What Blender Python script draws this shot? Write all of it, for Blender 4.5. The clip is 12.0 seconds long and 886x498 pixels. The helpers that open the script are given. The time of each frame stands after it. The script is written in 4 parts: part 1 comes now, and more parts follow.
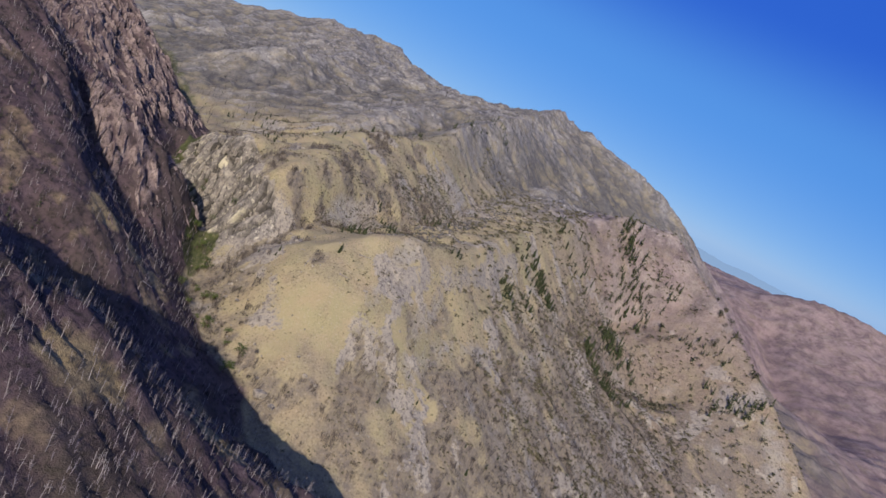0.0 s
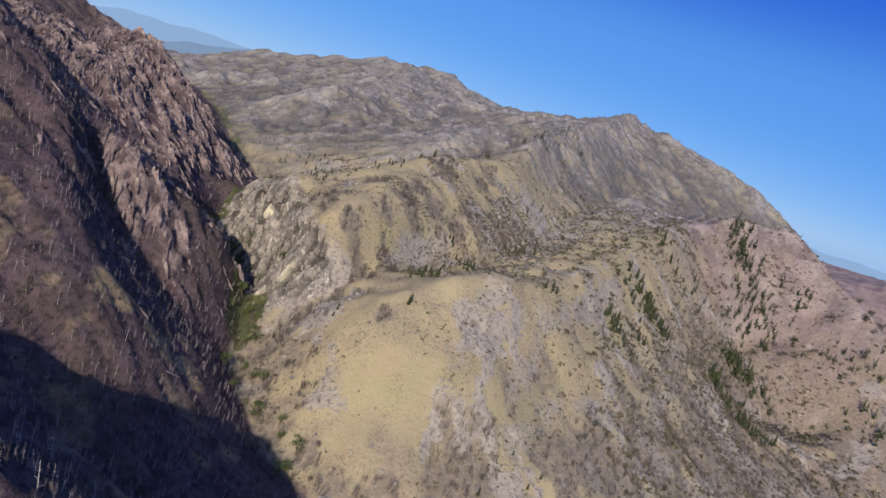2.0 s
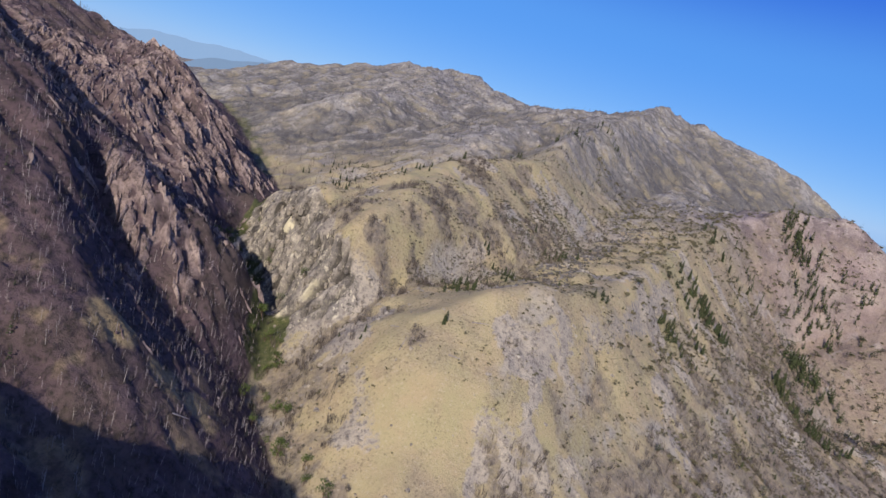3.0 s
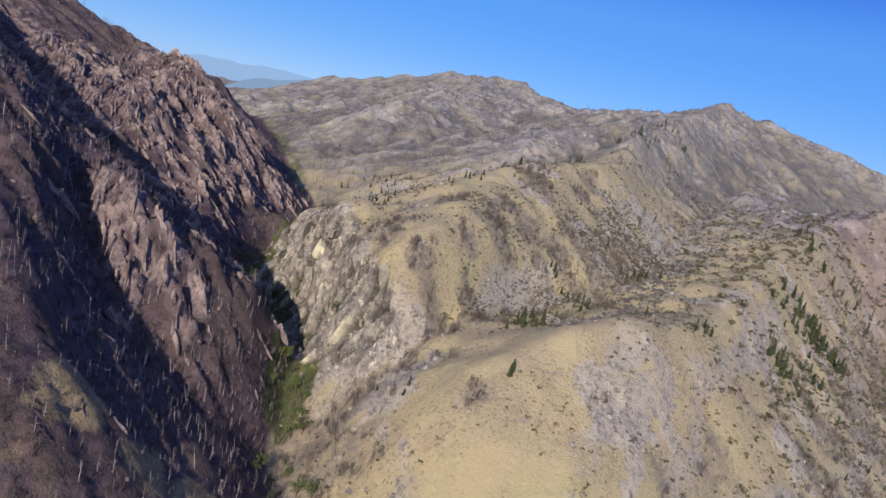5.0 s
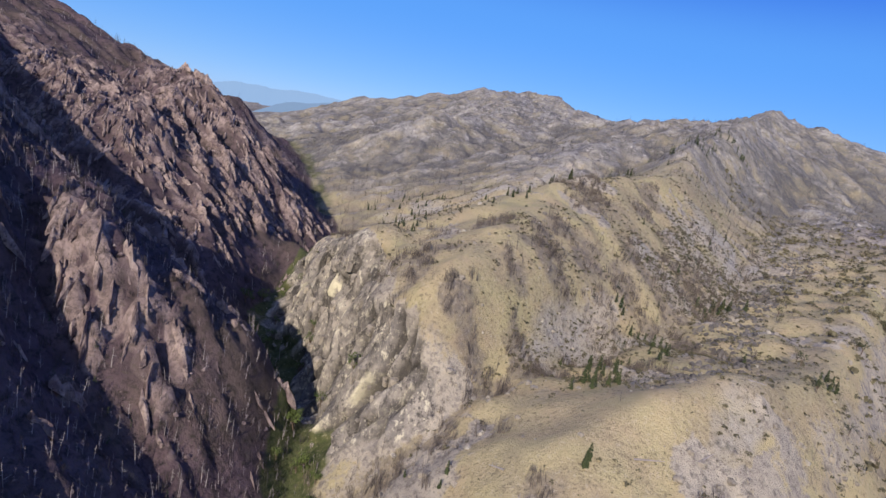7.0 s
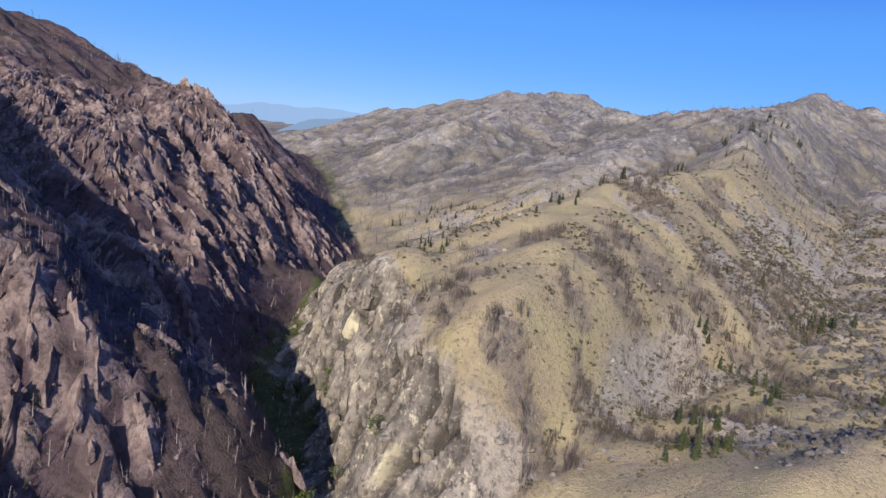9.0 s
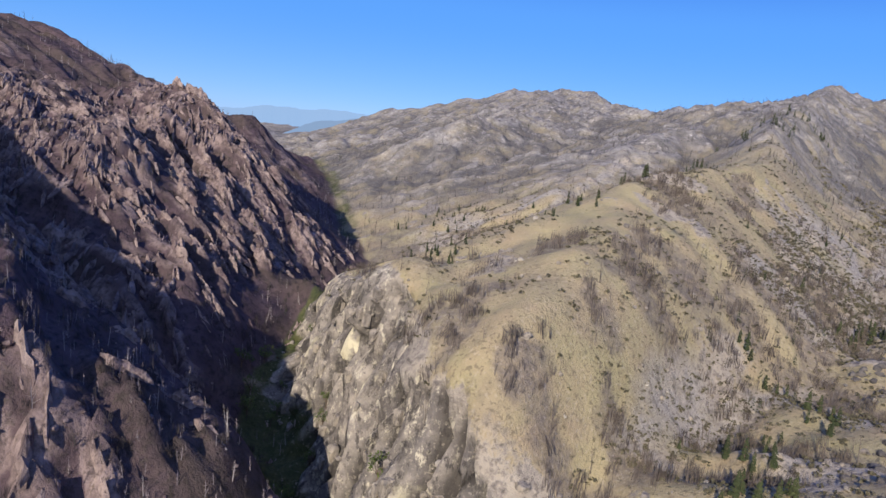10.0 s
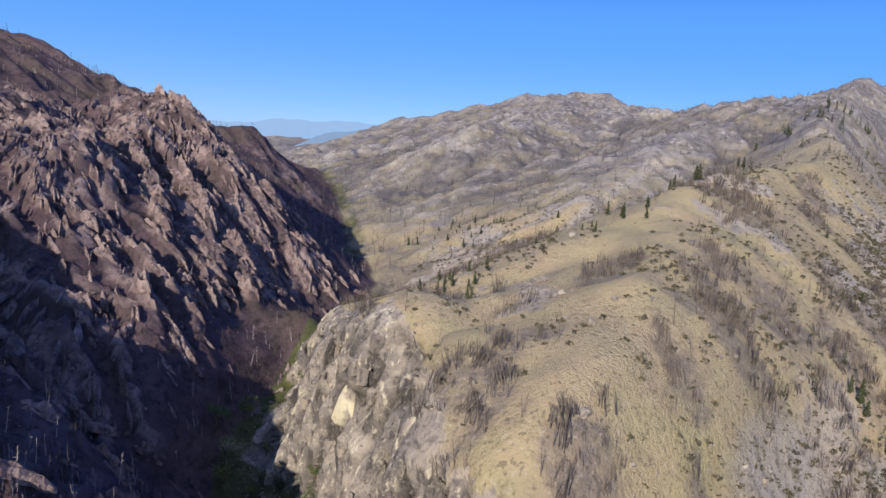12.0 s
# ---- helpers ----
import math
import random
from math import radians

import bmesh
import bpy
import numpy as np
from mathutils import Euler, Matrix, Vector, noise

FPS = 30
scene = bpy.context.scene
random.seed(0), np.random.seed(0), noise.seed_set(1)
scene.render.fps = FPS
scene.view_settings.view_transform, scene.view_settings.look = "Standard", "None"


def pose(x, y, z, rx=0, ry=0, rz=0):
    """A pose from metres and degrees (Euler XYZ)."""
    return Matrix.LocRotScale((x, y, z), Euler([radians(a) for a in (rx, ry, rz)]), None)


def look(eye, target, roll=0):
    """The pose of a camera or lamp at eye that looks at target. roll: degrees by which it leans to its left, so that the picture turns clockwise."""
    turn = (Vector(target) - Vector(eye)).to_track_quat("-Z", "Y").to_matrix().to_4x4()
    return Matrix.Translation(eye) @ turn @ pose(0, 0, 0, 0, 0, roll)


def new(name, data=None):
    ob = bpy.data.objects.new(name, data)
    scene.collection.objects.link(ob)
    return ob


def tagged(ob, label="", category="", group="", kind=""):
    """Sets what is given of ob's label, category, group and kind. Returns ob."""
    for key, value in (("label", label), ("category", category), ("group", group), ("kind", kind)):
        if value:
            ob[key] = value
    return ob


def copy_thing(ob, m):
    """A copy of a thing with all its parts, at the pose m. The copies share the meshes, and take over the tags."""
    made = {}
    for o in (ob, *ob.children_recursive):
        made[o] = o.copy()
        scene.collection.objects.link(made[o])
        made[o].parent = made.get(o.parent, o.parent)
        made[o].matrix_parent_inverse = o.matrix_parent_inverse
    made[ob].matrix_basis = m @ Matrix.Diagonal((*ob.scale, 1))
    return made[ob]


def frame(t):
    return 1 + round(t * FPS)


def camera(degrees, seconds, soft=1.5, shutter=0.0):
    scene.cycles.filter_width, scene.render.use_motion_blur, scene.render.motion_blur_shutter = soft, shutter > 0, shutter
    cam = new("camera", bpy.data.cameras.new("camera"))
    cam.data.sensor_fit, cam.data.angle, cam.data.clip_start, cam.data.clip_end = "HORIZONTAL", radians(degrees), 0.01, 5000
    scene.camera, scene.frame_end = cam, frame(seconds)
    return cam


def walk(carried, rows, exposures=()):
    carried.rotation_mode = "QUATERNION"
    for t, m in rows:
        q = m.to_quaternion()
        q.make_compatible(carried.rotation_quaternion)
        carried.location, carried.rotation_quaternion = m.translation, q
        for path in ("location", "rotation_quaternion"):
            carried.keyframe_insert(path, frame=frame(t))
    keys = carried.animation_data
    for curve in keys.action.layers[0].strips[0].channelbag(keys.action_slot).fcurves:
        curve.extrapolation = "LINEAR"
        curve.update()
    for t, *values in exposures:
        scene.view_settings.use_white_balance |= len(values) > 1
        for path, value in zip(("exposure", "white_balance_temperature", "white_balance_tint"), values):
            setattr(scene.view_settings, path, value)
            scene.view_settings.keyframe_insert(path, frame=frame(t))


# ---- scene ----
cam = camera(70.0, 12.0)
PATH = [
    # seconds, eye, yaw, pitch, roll
    (0.0, 0.69, 0.67, 141.70, -4.28, -11.11, 25.82),
    (0.5, 0.47, 18.51, 138.45, -1.82, -10.89, 23.58),
    (1.0, -0.48, 35.26, 135.58, 0.50, -10.64, 21.69),
    (1.5, -1.80, 50.70, 133.44, 2.16, -10.69, 20.31),
    (2.0, -3.33, 65.12, 131.82, 3.01, -11.31, 17.94),
    (2.5, -5.25, 79.18, 130.22, 4.29, -11.81, 16.16),
    (3.0, -7.51, 92.55, 128.53, 5.87, -11.75, 15.13),
    (5.0, -17.85, 142.82, 122.19, 10.44, -11.81, 12.49),
    (5.5, -20.70, 154.59, 120.81, 11.25, -11.50, 12.05),
    (6.0, -23.67, 165.85, 119.61, 12.14, -11.23, 11.73),
    (6.5, -26.63, 176.40, 118.42, 13.01, -11.00, 11.37),
    (7.0, -29.54, 186.72, 117.50, 13.84, -10.75, 10.73),
    (9.0, -41.29, 225.46, 114.49, 16.80, -10.45, 7.03),
    (9.5, -44.20, 234.42, 113.96, 17.04, -10.52, 6.44),
    (10.0, -47.02, 243.16, 113.49, 17.54, -10.52, 6.11),
    (10.5, -49.90, 251.69, 112.94, 18.13, -10.39, 5.57),
    (11.0, -52.80, 260.30, 112.52, 18.51, -10.22, 4.98),
    (11.5, -55.63, 268.81, 112.02, 18.78, -10.07, 4.68),
    (12.0, -58.44, 277.17, 111.43, 18.98, -9.91, 4.34),
]
walk(cam, [(t, pose(x, y, z, 90 + pitch, 0, yaw) @ pose(0, 0, 0, 0, 0, roll)) for t, x, y, z, yaw, pitch, roll in PATH], [(0.0, 0.03), (3.0, 0.20), (6.5, 0.33), (12.0, 0.42)])

# ---- light ----
SUN_TURN, SUN_HEIGHT = 177.0, 26.0   # degrees to the left of +y (minus: to the right), degrees above the horizon
sun_way = Vector((-math.sin(radians(SUN_TURN)) * math.cos(radians(SUN_HEIGHT)), math.cos(radians(SUN_TURN)) * math.cos(radians(SUN_HEIGHT)), math.sin(radians(SUN_HEIGHT))))
sun = new("sun", bpy.data.lights.new("sun", "SUN"))
sun.data.energy, sun.data.angle, sun.data.color = 5.0, radians(0.53), (1.0, 0.90, 0.775)
sun.matrix_world = look(sun_way * 100, (0, 0, 0))
world = bpy.data.worlds.new("sky")
scene.world = world
world.use_nodes = True
sky = world.node_tree.nodes.new("ShaderNodeTexSky")
sky.sky_type, sky.sun_disc = "NISHITA", False
sky.sun_elevation, sky.sun_rotation = radians(SUN_HEIGHT), radians(-SUN_TURN)
sky.altitude, sky.air_density, sky.dust_density, sky.ozone_density = 2600, 0.9, 0.25, 3.0
deeper = world.node_tree.nodes.new("ShaderNodeHueSaturation")
deeper.inputs["Hue"].default_value, deeper.inputs["Saturation"].default_value = 0.505, 1.25
world.node_tree.links.new(sky.outputs[0], deeper.inputs["Color"])
# clear mountain air: paler at the horizon, deep blue higher up
upward = world.node_tree.nodes.new("ShaderNodeSeparateXYZ")
world.node_tree.links.new(world.node_tree.nodes.new("ShaderNodeTexCoord").outputs["Generated"], upward.inputs[0])
deep_air = world.node_tree.nodes.new("ShaderNodeValToRGB")
deep_air.color_ramp.interpolation = "EASE"
for place, colour in ((0.0, (0.135, 0.310, 0.690, 1)), (0.17, (0.080, 0.265, 0.720, 1)), (0.31, (0.022, 0.105, 0.620, 1))):
    stop = deep_air.color_ramp.elements[0] if place == 0 else deep_air.color_ramp.elements.new(place)
    stop.position, stop.color = place, colour
deep_air.color_ramp.elements[-1].color = (0.030, 0.130, 0.600, 1)
world.node_tree.links.new(upward.outputs["Z"], deep_air.inputs[0])
scaled = world.node_tree.nodes.new("ShaderNodeMix")
scaled.data_type, scaled.blend_type = "RGBA", "MULTIPLY"
scaled.inputs[0].default_value, scaled.inputs[7].default_value = 1.0, (10, 10, 10, 1)
world.node_tree.links.new(deep_air.outputs[0], scaled.inputs[6])
even = world.node_tree.nodes.new("ShaderNodeMix")
even.data_type = "RGBA"
even.inputs[0].default_value = 0.78
world.node_tree.links.new(scaled.outputs[2], even.inputs[7])
world.node_tree.links.new(deeper.outputs[0], even.inputs[6])
# the wide pale glow round the sun
toward = world.node_tree.nodes.new("ShaderNodeVectorMath")
toward.operation, toward.inputs[1].default_value = "DOT_PRODUCT", sun_way
world.node_tree.links.new(world.node_tree.nodes.new("ShaderNodeTexCoord").outputs["Generated"], toward.inputs[0])
halo = world.node_tree.nodes.new("ShaderNodeMapRange")
halo.inputs["From Min"].default_value, halo.inputs["From Max"].default_value, halo.inputs["To Max"].default_value = 0.15, 1.0, 0.45
world.node_tree.links.new(toward.outputs["Value"], halo.inputs["Value"])
glow = world.node_tree.nodes.new("ShaderNodeMix")
glow.data_type, glow.inputs[7].default_value = "RGBA", (6.6, 7.4, 8.4, 1)
world.node_tree.links.new(halo.outputs[0], glow.inputs[0])
world.node_tree.links.new(even.outputs[2], glow.inputs[6])
world.node_tree.links.new(glow.outputs[2], world.node_tree.nodes["Background"].inputs[0])
world.node_tree.nodes["Background"].inputs[1].default_value = 0.106



# ---- materials ----
class Nodes:
    """A short hand for node materials."""

    def __init__(self, name):
        self.material = bpy.data.materials.new(name)
        self.material.use_nodes = True
        self.tree = self.material.node_tree
        self.shader = self.tree.nodes["Principled BSDF"]
        self.place = self.tree.nodes.new("ShaderNodeNewGeometry").outputs["Position"]

    def node(self, kind, **inputs):
        n = self.tree.nodes.new(kind)
        for key, value in inputs.items():
            self.join(n, key.replace("_", " ") if key.replace("_", " ") in n.inputs else key, value)
        return n

    def join(self, n, key, value):
        socket = n.inputs[key]
        if isinstance(value, bpy.types.NodeSocket):
            self.tree.links.new(value, socket)
        else:
            socket.default_value = value

    def noise(self, size, detail=4.0, rough=0.55, vector=None, stretch=None):
        v = vector or self.place
        if stretch:
            m = self.node("ShaderNodeMapping", Vector=v)
            m.inputs["Scale"].default_value = stretch
            v = m.outputs[0]
        return self.node("ShaderNodeTexNoise", Vector=v, Scale=1.0 / size, Detail=detail, Roughness=rough).outputs["Fac"]

    def cells(self, size):
        return self.node("ShaderNodeTexVoronoi", Vector=self.place, Scale=1.0 / size).outputs["Distance"]

    def ramp(self, value, a, b, low=0.0, high=1.0):
        n = self.node("ShaderNodeMapRange", Value=value)
        n.inputs["From Min"].default_value, n.inputs["From Max"].default_value = a, b
        n.inputs["To Min"].default_value, n.inputs["To Max"].default_value = low, high
        return n.outputs[0]

    def math(self, how, a, b):
        n = self.tree.nodes.new("ShaderNodeMath")
        n.operation, n.use_clamp = how, how in ("MULTIPLY", "ADD")
        self.join(n, 0, a), self.join(n, 1, b)
        return n.outputs[0]

    def mix(self, f, a, b):
        n = self.tree.nodes.new("ShaderNodeMix")
        n.data_type = "RGBA"
        self.join(n, 0, f)
        for key, value in ((6, a), (7, b)):
            self.join(n, key, (*value, 1) if isinstance(value, tuple) else value)
        return n.outputs[2]

    def attribute(self, name):
        n = self.tree.nodes.new("ShaderNodeAttribute")
        n.attribute_name = name
        return n.outputs["Fac"]

    def finish(self, colour, rough=0.9, bump=None, depth=0.5, gloss=0.2):
        self.join(self.shader, "Base Color", (*colour, 1) if isinstance(colour, tuple) else colour)
        self.join(self.shader, "Roughness", rough)
        self.shader.inputs["Specular IOR Level"].default_value = gloss
        if bump is not None:
            b = self.node("ShaderNodeBump", Height=bump, Distance=depth, Strength=1.0)
            self.join(self.shader, "Normal", b.outputs[0])
        return self.material


def ground_material():
    n = Nodes("ground")
    rock, burnt, scree, lush, wet, far, pale, crack, plain, thick, mauve, cliff = (n.attribute(a) for a in ("rock", "burnt", "scree", "lush", "wet", "far", "pale", "crack", "plain", "brush", "mauve", "cliff"))
    dry = n.attribute("dry")
    broad, mid, fine, grit = n.noise(60, 3), n.noise(11, 6, 0.6), n.noise(2.4, 6, 0.7), n.noise(0.6, 4, 0.7)
    patch = n.noise(26, 6, 0.68)
    # dry grass, from straw to olive, thin over pinkish soil
    grass = n.mix(n.ramp(broad, 0.35, 0.65), (0.372, 0.308, 0.176), (0.300, 0.262, 0.145))
    grass = n.mix(n.ramp(mid, 0.42, 0.75), grass, (0.36, 0.272, 0.172))
    grass = n.mix(n.math("MULTIPLY", n.ramp(fine, 0.5, 0.72, 0, 0.6), n.ramp(plain, 0, 1, 1, 0.2)), grass, (0.17, 0.138, 0.088))
    soil = n.mix(n.ramp(fine, 0.35, 0.65), (0.295, 0.236, 0.165), (0.195, 0.158, 0.118))
    burn = n.mix(n.ramp(mid, 0.38, 0.62), (0.060, 0.041, 0.049), (0.104, 0.071, 0.079))
    burn = n.mix(n.ramp(fine, 0.48, 0.66), burn, (0.022, 0.019, 0.020))
    burn = n.mix(n.ramp(broad, 0.5, 0.7, 0, 0.6), burn, (0.080, 0.064, 0.042))
    stone = n.mix(n.ramp(mid, 0.35, 0.65), (0.27, 0.235, 0.20), (0.40, 0.345, 0.27))
    stone = n.mix(n.ramp(fine, 0.5, 0.66), stone, (0.14, 0.12, 0.11))
    redstone = n.mix(n.ramp(mid, 0.38, 0.62), (0.112, 0.080, 0.082), (0.28, 0.212, 0.192))
    redstone = n.mix(n.ramp(fine, 0.46, 0.62), redstone, (0.10, 0.075, 0.070))
    gravel = n.mix(n.ramp(grit, 0.35, 0.65), (0.25, 0.225, 0.200), (0.37, 0.338, 0.305))
    gravel = n.mix(n.ramp(fine, 0.52, 0.66), gravel, (0.13, 0.12, 0.11))
    green = n.mix(n.ramp(fine, 0.35, 0.65), (0.040, 0.052, 0.020), (0.10, 0.10, 0.045))
    brush = n.mix(n.ramp(grit, 0.35, 0.65), (0.115, 0.095, 0.085), (0.20, 0.168, 0.145))
    cover = n.mix(n.ramp(n.math("ADD", burnt, n.ramp(mid, 0.4, 0.6, -0.1, 0.1)), 0.35, 0.65), grass, burn)
    thin = n.math("MULTIPLY", n.ramp(patch, 0.42, 0.70), n.math("MULTIPLY", n.ramp(burnt, 0, 1, 0.75, 0.1), n.ramp(plain, 0, 1, 1, 0.05)))
    cover = n.mix(thin, cover, soil)
    cover = n.mix(n.ramp(n.math("MULTIPLY", dry, n.ramp(mid, 0.3, 0.6, 0.4, 1.4)), 0.2, 0.9), cover, n.mix(n.ramp(fine, 0.35, 0.65), (0.30, 0.225, 0.125), (0.155, 0.120, 0.075)))
    cover = n.mix(n.math("MULTIPLY", mauve, n.ramp(mid, 0.35, 0.6, 0.45, 0.95)), cover, n.mix(n.ramp(fine, 0.4, 0.62), (0.255, 0.190, 0.150), (0.12, 0.092, 0.080)))
    cover = n.mix(n.math("MULTIPLY", n.ramp(thick, 0.2, 0.9, 0, 0.85), n.ramp(fine, 0.3, 0.6, 0.35, 1)), cover, brush)
    cover = n.mix(n.ramp(n.math("MULTIPLY", scree, n.ramp(patch, 0.3, 0.62, 0.3, 1.5)), 0.25, 1.05), cover, gravel)
    bare = n.mix(burnt, stone, redstone)
    cover = n.mix(n.ramp(n.math("MULTIPLY", rock, n.ramp(fine, 0.25, 0.6, 0.4, 1.5)), 0.35, 0.6), cover, bare)
    # mountains: pale outcrops, brown brush, darker along the gullies
    wide_patch, speck = n.noise(34, 7, 0.72), n.noise(7, 5, 0.75)
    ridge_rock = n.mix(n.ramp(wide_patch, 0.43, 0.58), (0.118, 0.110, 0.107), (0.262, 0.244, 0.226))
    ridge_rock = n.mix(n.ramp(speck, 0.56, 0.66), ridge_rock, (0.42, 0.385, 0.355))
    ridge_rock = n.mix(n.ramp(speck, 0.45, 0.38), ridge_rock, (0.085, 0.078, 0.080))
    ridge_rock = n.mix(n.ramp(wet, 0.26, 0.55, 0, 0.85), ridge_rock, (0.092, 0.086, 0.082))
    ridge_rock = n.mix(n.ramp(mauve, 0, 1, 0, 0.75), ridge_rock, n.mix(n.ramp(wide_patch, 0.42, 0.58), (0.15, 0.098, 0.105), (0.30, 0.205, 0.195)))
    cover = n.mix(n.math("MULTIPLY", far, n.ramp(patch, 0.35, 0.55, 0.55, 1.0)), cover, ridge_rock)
    crag = n.mix(n.ramp(n.noise(5, 6, 0.7), 0.40, 0.60), (0.155, 0.135, 0.122), (0.34, 0.298, 0.248))
    crag = n.mix(n.ramp(n.noise(13, 4, 0.6), 0.46, 0.58, 0, 0.75), crag, (0.150, 0.133, 0.120))
    crag = n.mix(n.ramp(n.noise(2.2, 5, 0.75, None, (1, 1, 0.55)), 0.55, 0.62), crag, (0.48, 0.43, 0.33))
    crag = n.mix(n.ramp(n.noise(1.6, 5, 0.75, None, (1, 1, 0.35)), 0.47, 0.39), crag, (0.085, 0.075, 0.068))
    cover = n.mix(n.ramp(n.math("MULTIPLY", cliff, n.ramp(mid, 0.3, 0.6, 0.6, 1.4)), 0.4, 0.7), cover, crag)
    cover = n.mix(n.ramp(n.math("MULTIPLY", pale, n.ramp(fine, 0.25, 0.6, 0.6, 1.4)), 0.4, 0.7), cover, (0.56, 0.50, 0.35))
    # cracks are near-black: the shade of gaps too fine for the mesh, in colour
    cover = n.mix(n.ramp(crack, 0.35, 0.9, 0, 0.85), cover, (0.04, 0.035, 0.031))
    cover = n.mix(n.ramp(n.math("MULTIPLY", lush, n.ramp(mid, 0.2, 0.6, 0.4, 1.5)), 0.35, 0.75), cover, green)
    bump = n.math("ADD", n.ramp(fine, 0.2, 0.8, 0, 0.6), n.ramp(grit, 0.2, 0.8, 0, 0.35))
    dots = n.noise(0.95, 2, 0.6)
    cover = n.mix(n.math("MULTIPLY", n.ramp(dots, 0.58, 0.66, 0, 0.5), n.math("MULTIPLY", n.ramp(plain, 0, 1, 1, 0.3), n.ramp(cliff, 0, 1, 1, 0.2))), cover, (0.075, 0.062, 0.050))
    cover = n.mix(n.math("MULTIPLY", n.ramp(dots, 0.40, 0.34, 0, 0.25), n.ramp(burnt, 0, 1, 1, 0)), cover, (0.46, 0.40, 0.32))
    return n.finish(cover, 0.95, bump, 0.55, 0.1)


GROUND = ground_material()


def island_material(name, a, b, rough=0.9, size=0.0):
    """Two tones, mixed from piece to piece, with grain."""
    n = Nodes(name)
    per = n.tree.nodes.new("ShaderNodeNewGeometry").outputs["Random Per Island"]
    whole = n.tree.nodes.new("ShaderNodeObjectInfo").outputs["Random"]
    f = n.math("ADD", n.math("MULTIPLY", per, 0.6), n.math("MULTIPLY", whole, 0.4))
    if size:
        f = n.math("ADD", n.math("MULTIPLY", f, 0.55), n.ramp(n.noise(size, 5, 0.65), 0.3, 0.7, -0.1, 0.55))
    return n.finish(n.mix(f, a, b), rough, None, 0.3, 0.15)


def rock_material(name, low, high, dark):
    n = Nodes(name)
    mid, fine = n.noise(6, 5, 0.6), n.noise(1.3, 6, 0.7)
    streak = n.noise(3.0, 4, 0.6, None, (1.0, 1.0, 0.18))
    c = n.mix(n.ramp(mid, 0.35, 0.65), low, high)
    c = n.mix(n.ramp(streak, 0.48, 0.68, 0, 0.8), c, dark)
    c = n.mix(n.ramp(fine, 0.5, 0.66, 0, 0.9), c, dark)
    return n.finish(c, 0.93, n.ramp(fine, 0.2, 0.8), 0.7, 0.1)


CHAR = island_material("charred_bark", (0.024, 0.021, 0.021), (0.085, 0.073, 0.070))
SILVER = island_material("silver_bark", (0.14, 0.12, 0.115), (0.34, 0.30, 0.285))
ASHEN = island_material("ashen_bark", (0.085, 0.068, 0.072), (0.27, 0.228, 0.232))
BARK = island_material("bark", (0.07, 0.05, 0.035), (0.15, 0.11, 0.08))
NEEDLES = island_material("needles", (0.022, 0.030, 0.015), (0.060, 0.070, 0.030))
LEAVES = island_material("leaves", (0.042, 0.066, 0.018), (0.120, 0.145, 0.042))
SAGE = island_material("sage", (0.042, 0.040, 0.026), (0.135, 0.118, 0.074))
TWIGS = island_material("twigs", (0.068, 0.055, 0.047), (0.165, 0.135, 0.112))
GREY_ROCK = rock_material("grey_rock", (0.27, 0.235, 0.20), (0.40, 0.345, 0.27), (0.13, 0.115, 0.105))
RED_ROCK = rock_material("red_rock", (0.140, 0.100, 0.104), (0.36, 0.280, 0.250), (0.062, 0.045, 0.050))


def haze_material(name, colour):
    """A far ridge as haze: near-black, its pale lit air put into the emission."""
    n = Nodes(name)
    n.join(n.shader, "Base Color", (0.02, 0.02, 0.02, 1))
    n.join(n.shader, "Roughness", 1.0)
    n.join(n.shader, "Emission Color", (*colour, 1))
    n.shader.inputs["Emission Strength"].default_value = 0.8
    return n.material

DARK_ROCK = rock_material("dark_rock", (0.12, 0.108, 0.10), (0.20, 0.18, 0.165), (0.055, 0.050, 0.048))
PALE_ROCK = rock_material("pale_rock", (0.38, 0.34, 0.28), (0.48, 0.43, 0.36), (0.20, 0.175, 0.15))


# ---- relief: crest, gully and foot lines in metres, and a surface stretched between them ----
CREEK = [(-2600, 3200, -20), (-1000, 1500, 24), (-640, 1140, 50), (-450, 950, 58), (-350, 800, 58), (-285, 700, 50), (-222, 592, 44), (-172, 530, 42), (-160, 475, 38),
         (-150, 396, 32), (-124, 370, 21), (-100, 342, 18), (-82, 300, 9), (-50, 260, 1), (-14, 232, -8), (36, 222, -22), (110, 240, -45), (220, 300, -80),
         (400, 400, -120), (800, 420, -160), (2000, 300, -200)]
